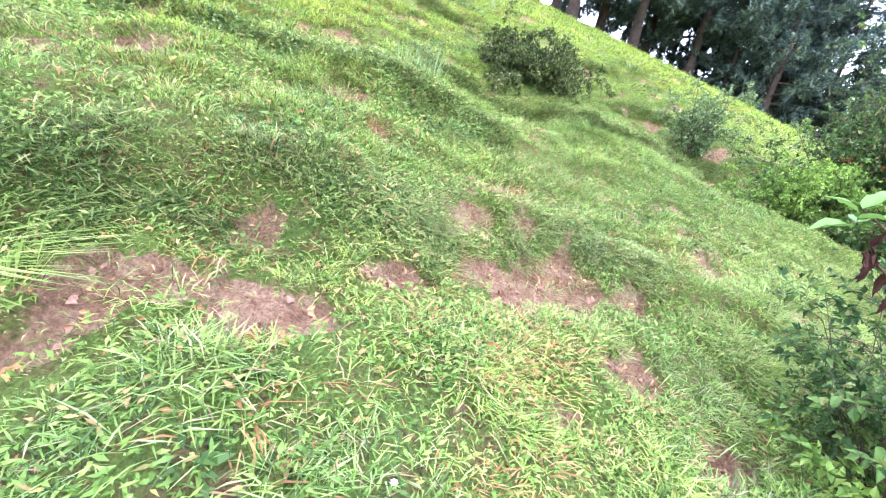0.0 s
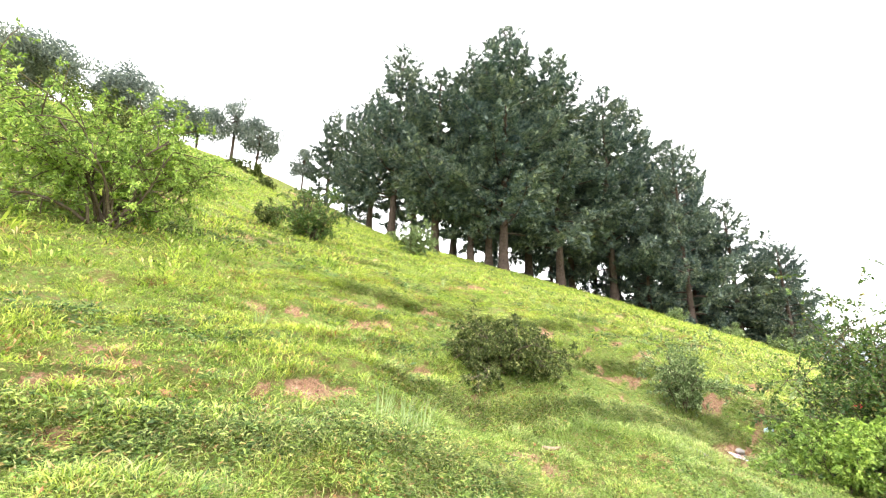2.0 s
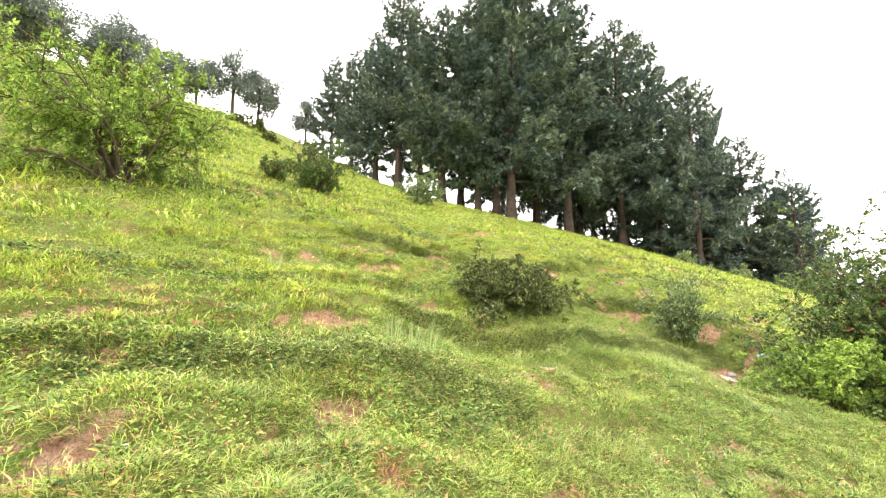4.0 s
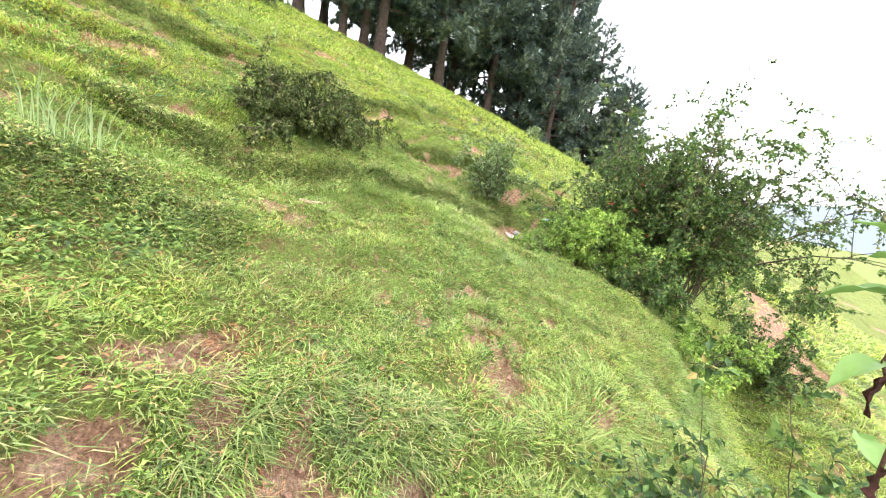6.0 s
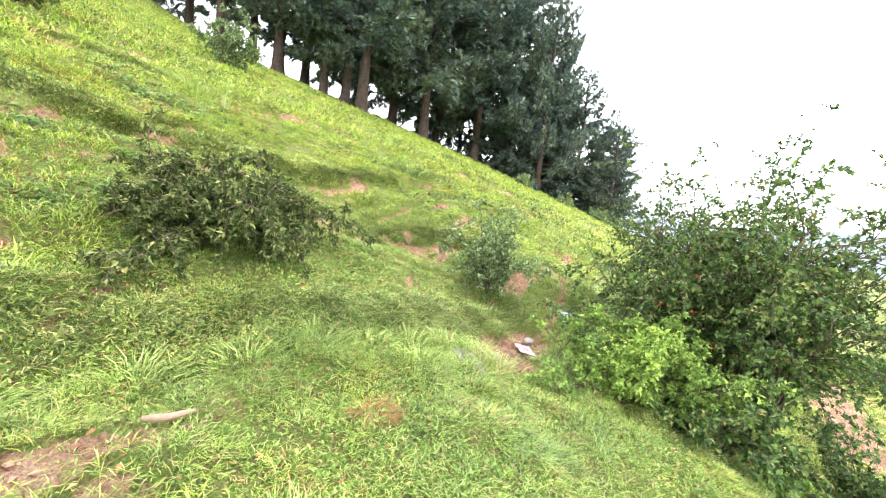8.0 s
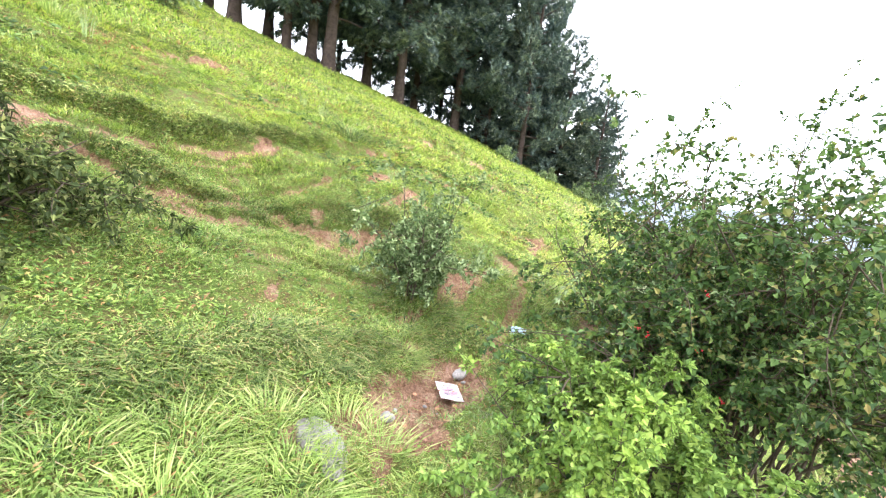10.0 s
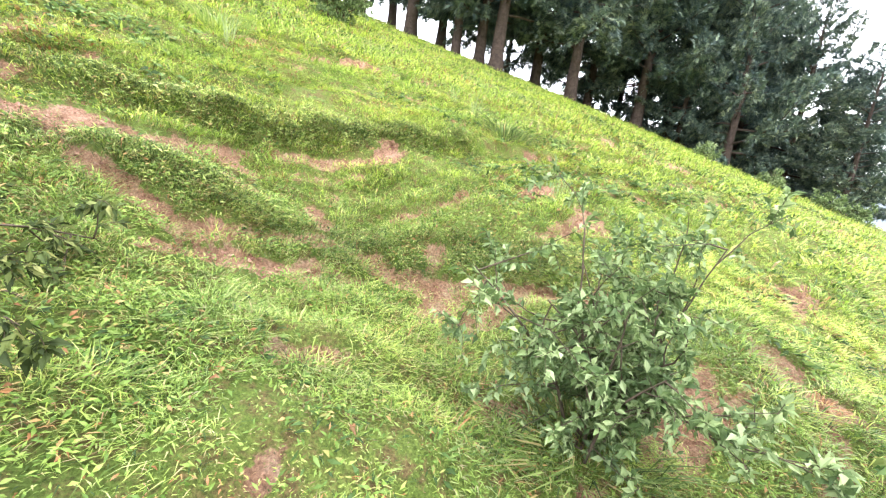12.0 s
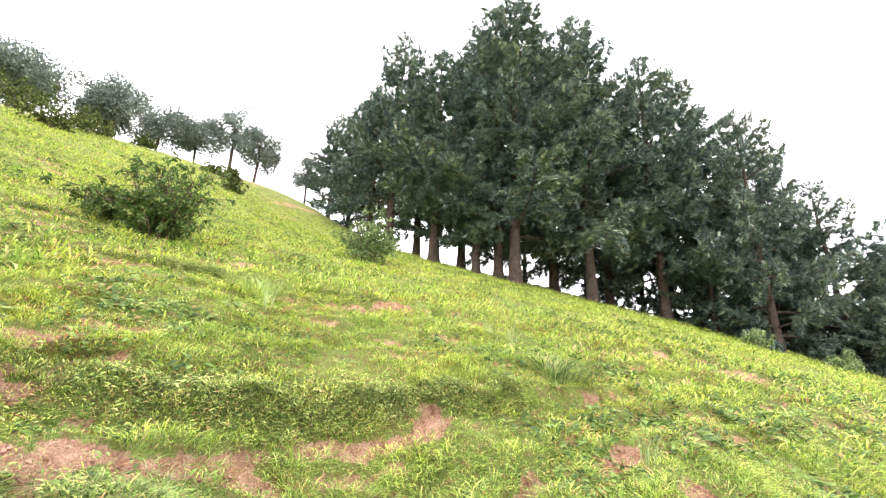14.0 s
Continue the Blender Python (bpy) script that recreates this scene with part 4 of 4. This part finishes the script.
shrub("round_sapling", -1.75, 19.5, "pale round shrub below the cypress grove", MAT_GREYLEAF, seed=76, stems=14, tall=1.9, spread=0.75, subs=9, twigs=5, leaves=10, leaf=0.10, width=0.05, base=0.2, thick=0.02, shell=0.1)
shrub("thorn_bush", 6.4, 5.95, "large tangled thorn bush above the gully", MAT_HEDGELEAF, seed=77, stems=46, tall=3.0, spread=0.8, subs=14, twigs=7, leaves=16, leaf=0.05, width=0.036, droop=0.17, base=0.55, thick=0.016, shell=0.28)
shrub("thorn_bush", 5.7, 6.75, "arching sparse branches beside the thorn bush", MAT_BRIGHTLEAF, seed=78, stems=3, tall=2.3, spread=0.45, subs=5, twigs=3, leaves=9, leaf=0.055, width=0.032, droop=0.04, base=0.3, thick=0.012, shell=0.3, lean=(-0.4, 0.15))
shrub("thorn_bush", 6.6, 5.85, "arching leafy branches hanging over the gully", MAT_GREYLEAF, seed=79, stems=9, tall=3.3, spread=0.85, subs=6, twigs=4, leaves=10, leaf=0.06, width=0.026, droop=0.10, base=0.3, thick=0.014, shell=0.35)
shrub("path_bush", 4.45, 5.6, "low bright green bush beside the path", MAT_BRIGHTLEAF, seed=80, stems=38, tall=0.85, spread=0.62, subs=9, twigs=6, leaves=13, leaf=0.045, width=0.026, droop=0.1, base=0.5, thick=0.008, shell=0.15)
shrub("path_bush", 4.9, 5.1, "low leafy bush on the gully edge", MAT_HEDGELEAF, seed=81, stems=20, tall=0.7, spread=0.7, subs=8, twigs=5, leaves=12, leaf=0.05, width=0.028, base=0.4, thick=0.008, shell=0.15)
shrub("path_bush", 5.3, 4.5, "trailing weeds down the gully bank", MAT_BRIGHTLEAF, seed=82, stems=20, tall=0.5, spread=0.8, subs=7, twigs=5, leaves=11, leaf=0.05, width=0.028, base=0.5, thick=0.007, shell=0.15)

# ---- broad-leaved plant by the start of the walk ----


def big_leaf_mesh(name, length, width, seed):
    """A pointed oval leaf with a midrib, curled edges and a drooping tip."""
    g = np.random.default_rng(seed)
    n, k = 9, 5
    t = np.linspace(0, 1, n)
    w = width * np.sin(np.pi * t ** 0.75) ** 0.8 * (1 - 0.25 * t)
    u = np.linspace(-1, 1, k)
    x = np.repeat(t[:, None] * length, k, 1)
    y = w[:, None] * u[None] * 0.5
    z = 0.30 * width * np.abs(u)[None] * np.sin(np.pi * t)[:, None] - 0.28 * length * (t ** 2)[:, None] + g.normal(0, 0.004, (n, k))
    v = np.stack((x, y, z), -1).reshape(-1, 3)
    f = [(i * k + j, i * k + j + 1, (i + 1) * k + j + 1, (i + 1) * k + j) for i in range(n - 1) for j in range(k - 1)]
    return mesh_from(name, v, None, True, f)


LEAVES = [big_leaf_mesh("leaf", L, W, s) for L, W, s in ((0.20, 0.085, 1), (0.17, 0.075, 2), (0.14, 0.06, 3))]
WITHERED = [big_leaf_mesh("withered_leaf", L, W, s) for L, W, s in ((0.10, 0.035, 4), (0.08, 0.03, 5))]
for me in LEAVES:
    me.materials.append(MAT_BROADLEAF)
for me in WITHERED:
    me.materials.append(MAT_DEADLEAF)


def broad_plant(x, y, stems, label, seed):
    g = np.random.default_rng(seed)
    z = hz(x, y)
    t = thing("broad_leaved_plant", x, y, z, label, "plant")
    for pts, r, crown, side, dead in stems:
        pts = np.array(pts)
        tube = Tubes(7)
        fine = np.stack([np.interp(np.linspace(0, 1, 14), np.linspace(0, 1, len(pts)), pts[:, i]) for i in range(3)], 1)
        fine[1:-1] += g.normal(0, 0.011, (12, 3))
        tube.add(fine, np.linspace(r, r * 0.45, 14))
        put("stem", tube.mesh("stem"), MAT_STEM, t)
        tip = fine[-1]
        for i in range(crown):
            a, lift = i * 2.4 + g.uniform(-0.3, 0.3), 0.75 - 0.9 * i / max(crown, 1)
            m = Matrix.Translation(tip - np.array((0, 0, 0.014 * i))) @ Matrix.Rotation(a, 4, "Z") @ Matrix.Rotation(-lift, 4, "Y") @ Matrix.Scale(g.uniform(0.75, 1.1), 4)
            put("leaf", LEAVES[i % 3], MAT_BROADLEAF, t).matrix_basis = m @ Matrix.Scale(min(1.0, 0.35 + r * 58), 4)
        for i in range(side):
            j = g.integers(3, 13)
            m = Matrix.Translation(fine[j]) @ Matrix.Rotation(g.uniform(0, 6.28), 4, "Z") @ Matrix.Rotation(g.uniform(-0.5, 0.4), 4, "Y") @ Matrix.Scale(g.uniform(0.5, 0.9), 4)
            put("leaf", LEAVES[i % 3], MAT_BROADLEAF, t).matrix_basis = m
        for i in range(dead):
            j = int(g.integers(9, 13))
            m = Matrix.Translation(fine[j] + g.normal(0, 0.01, 3)) @ Matrix.Rotation(g.uniform(0, 6.28), 4, "Z") @ Matrix.Rotation(g.uniform(0.9, 1.5), 4, "Y")
            put("withered_leaf", WITHERED[i % 2], MAT_DEADLEAF, t).matrix_basis = m
    return t


broad_plant(1.86, 1.2, ((((0, 0, -0.05), (-0.05, 0.04, 0.6), (-0.12, 0.10, 1.3), (-0.15, 0.16, 1.92)), 0.0105, 14, 9, 6),
                        (((-0.02, 0, 0.1), (-0.10, 0.10, 0.7), (-0.18, 0.16, 1.3), (-0.2, 0.2, 1.74)), 0.006, 7, 7, 2),
                        (((0, 0, 0.05), (-0.16, 0.06, 0.55), (-0.42, 0.08, 1.0), (-0.66, 0.06, 1.24)), 0.006, 5, 1, 6),
                        (((0.05, -0.02, -0.05), (0.06, -0.06, 0.6), (0.06, -0.06, 1.2), (0.08, -0.06, 1.65)), 0.009, 10, 12, 3),
                        (((0.02, 0, 0), (-0.02, 0.2, 0.4), (0.02, 0.36, 0.95)), 0.008, 5, 6, 1)),
            "tall plant with broad green leaves and withered brown ones", 90)
shrub("weed_clump", 2.3, 1.55, "thin twiggy weeds round a broad-leaved plant", MAT_HEDGELEAF, seed=91, stems=16, tall=1.1, spread=0.42, subs=7, twigs=4, leaves=8, leaf=0.045, width=0.026, base=0.35, thick=0.006, shell=0.2)
shrub("weed_clump", 2.1, 1.42, "thin twiggy weeds beside a broad-leaved plant", MAT_HEDGELEAF, seed=96, stems=15, tall=1.35, spread=0.36, subs=8, twigs=4, leaves=9, leaf=0.04, width=0.022, base=0.3, thick=0.005, shell=0.15)
shrub("weed_clump", 2.3, 1.2, "leafy weeds on the edge of the slope", MAT_BRIGHTLEAF, seed=92, stems=16, tall=0.7, spread=0.55, subs=6, twigs=4, leaves=9, leaf=0.05, width=0.028, base=0.35, thick=0.006, shell=0.2)
shrub("gully_shrub", 7.6, 5.0, "leafy shrub on the gully floor", MAT_HEDGELEAF, seed=93, stems=18, tall=1.1, spread=0.9, subs=8, twigs=5, leaves=11, leaf=0.06, width=0.034, base=0.4, thick=0.01, shell=0.15)
shrub("gully_shrub", 9.6, 8.2, "green shrub beyond the lower trail", MAT_BRIGHTLEAF, seed=94, stems=16, tall=1.2, spread=1.1, subs=8, twigs=5, leaves=10, leaf=0.07, width=0.04, base=0.5, thick=0.01, shell=0.15)
shrub("gully_shrub", 14.0, 8.5, "low shrub on the lower slope", MAT_HEDGELEAF, seed=95, stems=16, tall=1.0, spread=1.2, subs=8, twigs=5, leaves=9, leaf=0.09, width=0.05, base=0.5, thick=0.01, shell=0.15)
shrub("gully_shrub", 13.0, 10.5, "rounded green shrub on the lower slope", MAT_HEDGELEAF, seed=97, stems=16, tall=1.4, spread=1.1, subs=8, twigs=5, leaves=10, leaf=0.09, width=0.05, base=0.5, thick=0.01, shell=0.12)
for i, (x, y, s) in enumerate(((15.2, 27.0, 1.0), (18.3, 26.6, 0.9), (20.3, 25.2, 0.9), (21.4, 24.6, 1.0))):
    shrub("grove_edge_shrub", x, y, "pale weedy shrub at the foot of the cypresses", MAT_GREYLEAF, seed=100 + i, group="grove edge shrubs", stems=10, tall=1.0 * s, spread=0.8, subs=6, twigs=4, leaves=8, leaf=0.12, width=0.05, base=0.4, thick=0.01, shell=0.15)
for i, (x, y, s) in enumerate(((-17.2, 30.5, 1.0), (-15.4, 30.0, 0.8), (-20.5, 23.0, 1.7), (-19.0, 21.0, 1.2), (-22.5, 29.5, 0.8), (-13.0, 27.0, 0.6), (-23.5, 22.5, 1.7), (-26.5, 21.0, 1.6), (-22.0, 25.5, 1.3))):
    shrub("crest_shrub", x, y, "dark rounded shrub below the hill crest", MAT_DARKLEAF, seed=110 + i, group="crest shrubs", stems=12, tall=1.1 * s, spread=0.9 * s, subs=6, twigs=4, leaves=9, leaf=0.13, width=0.08, base=0.4, thick=0.012, shell=0.1)

# ---- grass tufts and small finds ----
tuft("long_grass_tuft", 3.45, 11.5, 260, 0.5, 0.3, 0.014, MAT_TUFT, "long dark arching grass tuft on the slope", 1.0, 0.5)
tuft("long_grass_tuft", 3.62, 7.3, 240, 0.32, 0.3, 0.010, MAT_TUFT, "long arching grass round a grey sapling", 1.0, 0.5)
tuft("long_grass_tuft", -1.2, 0.8, 240, 0.3, 0.2, 0.008, MAT_PALE, "bright arching grass tuft on the turf step", 1.0, 0.5)
tuft("long_grass_tuft", -1.0, 12.1, 260, 0.4, 0.45, 0.014, MAT_PALE, "tall pale green grass patch on the slope", 0.7, 0.4)
tuft("long_grass_tuft", 1.9, 7.2, 220, 0.14, 0.26, 0.006, MAT_PALE, "yellow-green grass tuft beside red soil", 0.8, 0.4)
tuft("long_grass_tuft", 2.2, 7.4, 220, 0.13, 0.32, 0.006, MAT_PALE, "yellow-green grass tuft below red soil", 0.8, 0.4)
for x, y in ((0.0, 4.6), (0.5, 4.95), (1.0, 5.05), (1.4, 5.25), (1.75, 5.35), (2.1, 5.5), (2.45, 5.62), (2.8, 5.75), (2.55, 5.35), (2.1, 5.2), (3.0, 5.65), (3.3, 6.55), (-0.3, 4.5)):
    tuft("trail_grass_tuft", x, y, 210, 0.2, 0.2, 0.006, MAT_PALE, "pale seeding grass along the foot trail", 0.7, 0.4)
for x, y in ((2.4, 2.75), (2.1, 2.5), (2.7, 2.95), (1.8, 2.2), (2.3, 2.2)):
    tuft("trail_grass_tuft", x, y, 240, 0.2, 0.24, 0.006, MAT_PALE, "soft yellow-green grass near the slope edge", 1.0, 0.5)
for x, y, s in ((-0.43, 3.8, 0.42), (-0.72, 3.87, 0.45), (-2.42, 5.35, 0.4), (-0.55, 3.7, 0.35), (3.0, 13.0, 0.6), (2.6, 13.4, 0.55), (-0.3, 11.2, 0.6), (3.9, 9.9, 0.35)):
    tuft("stalk_tuft", x, y, 20, s, 0.07, 0.007, MAT_BLUEGRASS, "slender blue-green stalks standing in the grass", 0.25, 0.15)
for x, y, n, s in ((1.66, 4.66, 700, 0.1), (-0.56, 2.5, 200, 0.08), (-0.96, 1.62, 90, 0.07), (-2.0, 2.35, 80, 0.07), (5.1, 7.85, 120, 0.08), (0.45, 2.85, 90, 0.07), (1.95, 3.4, 100, 0.07)):
    tuft("dead_grass_clump", x, y, n, s, 0.085, 0.006, MAT_STRAW, "dry reddish-brown clump of dead grass", 1.4, 0.6)


def stone(name, x, y, sx, sy, sz, material, label, seed, turn=0.0):
    """A worn stone, uneven all round, half sunk."""
    bm = bmesh.new()
    bmesh.ops.create_icosphere(bm, subdivisions=3, radius=1)
    for v in bm.verts:
        v.co *= 1 + 0.22 * noise.noise(v.co * 1.4 + Vector((seed, 0, 0))) + 0.07 * noise.noise(v.co * 4 + Vector((0, seed, 0)))
        v.co = Vector((v.co.x * sx, v.co.y * sy, v.co.z * sz))
    me = bpy.data.meshes.new(name)
    bm.to_mesh(me)
    bm.free()
    ob = put(name, me, material)
    ob.location, ob.rotation_euler = (x, y, hz(x, y) - 0.04 + sz * 0.35), (0.2, 0.12, turn)
    return tagged(ob, label, "stone", "stones on the slope")


stone("flat_stone", 2.66, 5.66, 0.11, 0.2, 0.05, MAT_STONE, "flat grey stone slab set in the path", 1, 0.4)
stone("path_stone", 3.08, 5.98, 0.045, 0.035, 0.03, MAT_STONE, "grey stone at the edge of the path", 2)
stone("path_stone", 3.12, 5.8, 0.03, 0.025, 0.02, MAT_CLAY, "small reddish stone on the path", 3)
stone("path_stone", 3.86, 6.62, 0.09, 0.05, 0.04, MAT_STONE, "grey-brown stone on the path edge", 4, 0.6)
stone("clay_lump", -2.25, 3.6, 0.09, 0.05, 0.035, MAT_CLAY, "flat orange clay lump in the grass", 6)
for i in range(34):
    t = rng.random()
    j = min(int(t * 3), 2)
    (ax, ay), (bx, by) = TRAIL[j + 3], TRAIL[j + 4]
    k = t * 3 - j
    x, y, s = ax + (bx - ax) * k + rng.normal(0, 0.07), ay + (by - ay) * k + rng.normal(0, 0.07), rng.uniform(0.006, 0.016)
    stone("pebble", x, y, s * 1.3, s, s * 0.8, MAT_CLAY if i % 3 else MAT_STONE, "small pebble on the red soil path", 10 + i, i)


def peeled_stick():
    tube = Tubes(8)
    x, y = 0.72, 4.6
    pts = np.array([(x + 0.19 * (t - 0.5), y + 0.08 * (t - 0.5), 0) for t in np.linspace(0, 1, 7)])
    pts[:, 2] = height(pts[:, 0], pts[:, 1]).max() * 0.4 + height(pts[:, 0], pts[:, 1]) * 0.6 + 0.025
    tube.add(pts, (0.010, 0.016, 0.018, 0.018, 0.017, 0.014, 0.008))
    tagged(put("stick", tube.mesh("stick"), MAT_WOOD), "pale peeled piece of wood on the trail", "stick")


peeled_stick()


def slope_pose(x, y, turn, lift):
    e = 0.15
    n = Vector((-(hz(x + e, y) - hz(x - e, y)) / (2 * e), -(hz(x, y + e) - hz(x, y - e)) / (2 * e), 1)).normalized()
    q = n.to_track_quat("Z", "Y").to_matrix().to_4x4()
    return Matrix.Translation(Vector((x, y, hz(x, y))) + n * lift) @ q @ Matrix.Rotation(turn, 4, "Z")


def lying(x, y, turn, lift):
    """On the ground, with its own x axis level and turned from the world's x."""
    n = (slope_pose(x, y, 0, 0).to_3x3() @ Vector((0, 0, 1))).normalized()
    ax = Vector((math.cos(turn), math.sin(turn), 0))
    ax = (ax - n * ax.dot(n)).normalized()
    m = Matrix((ax, n.cross(ax), n)).transposed().to_4x4()
    return Matrix.Translation(Vector((x, y, hz(x, y))) + n * lift) @ m


def sheet(name, w, h, nx, ny, wave, thick, seed, dome=0.0):
    """A thin rumpled sheet with its own thickness."""
    bm = bmesh.new()
    bmesh.ops.create_grid(bm, x_segments=nx, y_segments=ny, size=0.5)
    for v in bm.verts:
        r = max(abs(v.co.x), abs(v.co.y)) * 2
        k = noise.noise(Vector((v.co.x * 5, v.co.y * 5, seed)))
        v.co = Vector((v.co.x * w, v.co.y * h, wave * k + dome * (1 - r * r) * (1 + k)))
    me = bpy.data.meshes.new(name)
    geom = bmesh.ops.extrude_face_region(bm, geom=bm.faces[:])
    for v in geom["geom"]:
        if isinstance(v, bmesh.types.BMVert):
            v.co.z += thick
    bmesh.ops.recalc_face_normals(bm, faces=bm.faces[:])
    bm.to_mesh(me)
    bm.free()
    return me


def leaflet():
    """A printed paper with pink and dark drawings that cannot be read."""
    t = new("paper_leaflet")
    t.matrix_basis = lying(3.67, 6.39, -0.06, 0.014)
    tagged(t, "white paper leaflet with pink print on the path", "paper")
    page = put("paper", sheet("paper", 0.20, 0.19, 10, 10, 0.005, 0.0012, 3), MAT_PAPER, t)
    for i, (x, y, w, h, a, m) in enumerate(((-0.02, 0.02, 0.10, 0.035, 0.3, MAT_PINK), (0.03, -0.02, 0.07, 0.03, 0.5, MAT_PINK), (-0.04, -0.03, 0.05, 0.02, 0.1, MAT_PINK),
                                            (0.0, 0.055, 0.12, 0.006, 0.2, MAT_INK), (0.02, 0.01, 0.10, 0.005, 0.6, MAT_INK), (-0.03, -0.06, 0.08, 0.006, -0.1, MAT_INK), (0.04, -0.07, 0.05, 0.005, 0.1, MAT_INK))):
        put("print_mark", sheet("print_mark", w, h, 3, 2, 0.0005, 0.0008, 9 + i), m, page).matrix_basis = Matrix.Translation((x, y, 0.012 + 0.0004 * i)) @ Matrix.Rotation(a, 4, "Z")


leaflet()
bag = put("plastic_bag", sheet("plastic_bag", 0.16, 0.12, 14, 12, 0.025, 0.001, 5, 0.035), MAT_PLASTIC)
bag.matrix_basis = slope_pose(4.62, 7.0, 0.5, 0.01)
tagged(bag, "crumpled pale blue plastic bag on the path", "plastic bag")


def berries():
    """Small red berries in the path bush and the thorn bush."""
    g = np.random.default_rng(120)
    for x, y, z in ((4.0, 5.45, 0.35), (4.1, 5.5, 0.32), (4.75, 5.7, 0.9), (4.8, 5.85, 0.85), (5.0, 5.5, 1.0), (5.1, 5.6, 1.35), (5.2, 5.4, 0.75)):
        t = thing("berry_cluster", x, y, hz(x, y) + z, "small cluster of bright red berries among leaves", "berries", "berry clusters")
        for i in range(5):
            bm = bmesh.new()
            bmesh.ops.create_icosphere(bm, subdivisions=2, radius=0.006, matrix=Matrix.Translation(g.normal(0, 0.012, 3)) @ Matrix.Diagonal((1, 1, 1.15, 1)))
            me = bpy.data.meshes.new("berry")
            bm.to_mesh(me)
            bm.free()
            put("berry", me, MAT_BERRY, t)


berries()


def power_pole(x, y, tall, wide):
    t = thing("power_pole", x, y, hz(x, y), "distant wooden power pole with a crossarm", "power pole", "power poles")
    post, arm = Tubes(8), Tubes(6)
    post.add(((0, 0, -0.5), (0, 0, tall * 0.5), (0, 0, tall)), (0.16, 0.14, 0.11))
    arm.add(((-wide, wide * 0.6, tall - 0.4), (0, 0, tall - 0.4), (wide, -wide * 0.6, tall - 0.4)), (0.08, 0.08, 0.08))
    put("post", post.mesh("post"), MAT_POLE, t)
    bar = put("crossarm", arm.mesh("crossarm"), MAT_POLE, t)
    for s in (-0.9, 0, 0.9):
        pin = Tubes(6)
        pin.add(((s * wide, -s * wide * 0.6, tall - 0.4), (s * wide, -s * wide * 0.6, tall - 0.15)), (0.05, 0.07))
        put("insulator", pin.mesh("insulator"), MAT_POLE, bar)


for x, y, h in ((63.8, 34.0, 4.2), (64.3, 32.9, 4.2), (65.4, 30.6, 5.0), (66.5, 27.5, 5.2)):
    power_pole(x, y, h, 0.8)


def misty_hills():
    """Far hills in haze, all round the lower side."""
    n, k = 160, 8
    a = np.linspace(radians(-200), radians(60), n)
    top = 26 + 40 * vnoise(a * 5, 0 * a, 60) + 14 * vnoise(a * 17, 0 * a, 61)
    V, F = [], []
    for j in range(k):
        f = j / (k - 1)
        r = 900 + 500 * f
        V.append(np.stack((np.cos(a) * r, np.sin(a) * r, -25 + (top + 25) * np.sin(f * np.pi / 2)), 1))
    for j in range(k - 1):
        for i in range(n - 1):
            F.append((j * n + i, j * n + i + 1, (j + 1) * n + i + 1, (j + 1) * n + i))
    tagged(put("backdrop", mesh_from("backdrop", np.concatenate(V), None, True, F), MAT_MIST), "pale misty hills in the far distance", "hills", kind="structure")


misty_hills()


def small_flower(x, y, h):
    """A little white flower on a thin stalk."""
    t = thing("small_flower", x, y, hz(x, y), "tiny white flower in the short grass", "flower", "white flowers")
    stalk = Tubes(5)
    stalk.add(((0, 0, -0.01), (0.004, 0, h * 0.6), (0.006, -0.004, h)), (0.0012, 0.001, 0.0009))
    put("stalk", stalk.mesh("stalk"), MAT_TUFT, t)
    a = np.arange(7) * 2 * np.pi / 7
    p = np.tile((0.006, -0.004, h), (7, 1))
    d = np.stack((np.cos(a), np.sin(a), 0.25 + 0 * a), 1)
    put("blossom", leaf_mesh("blossom", p, d, np.tile((0, 0, 1.0), (7, 1)), 0.011, 0.008), MAT_PAPER, t)


for x, y, h in ((0.03, 0.68, 0.06), (0.32, 0.62, 0.05), (-1.6, 2.2, 0.06), (0.75, 5.9, 0.08), (0.9, 6.0, 0.08), (1.1, 6.1, 0.07)):
    small_flower(x, y, h)
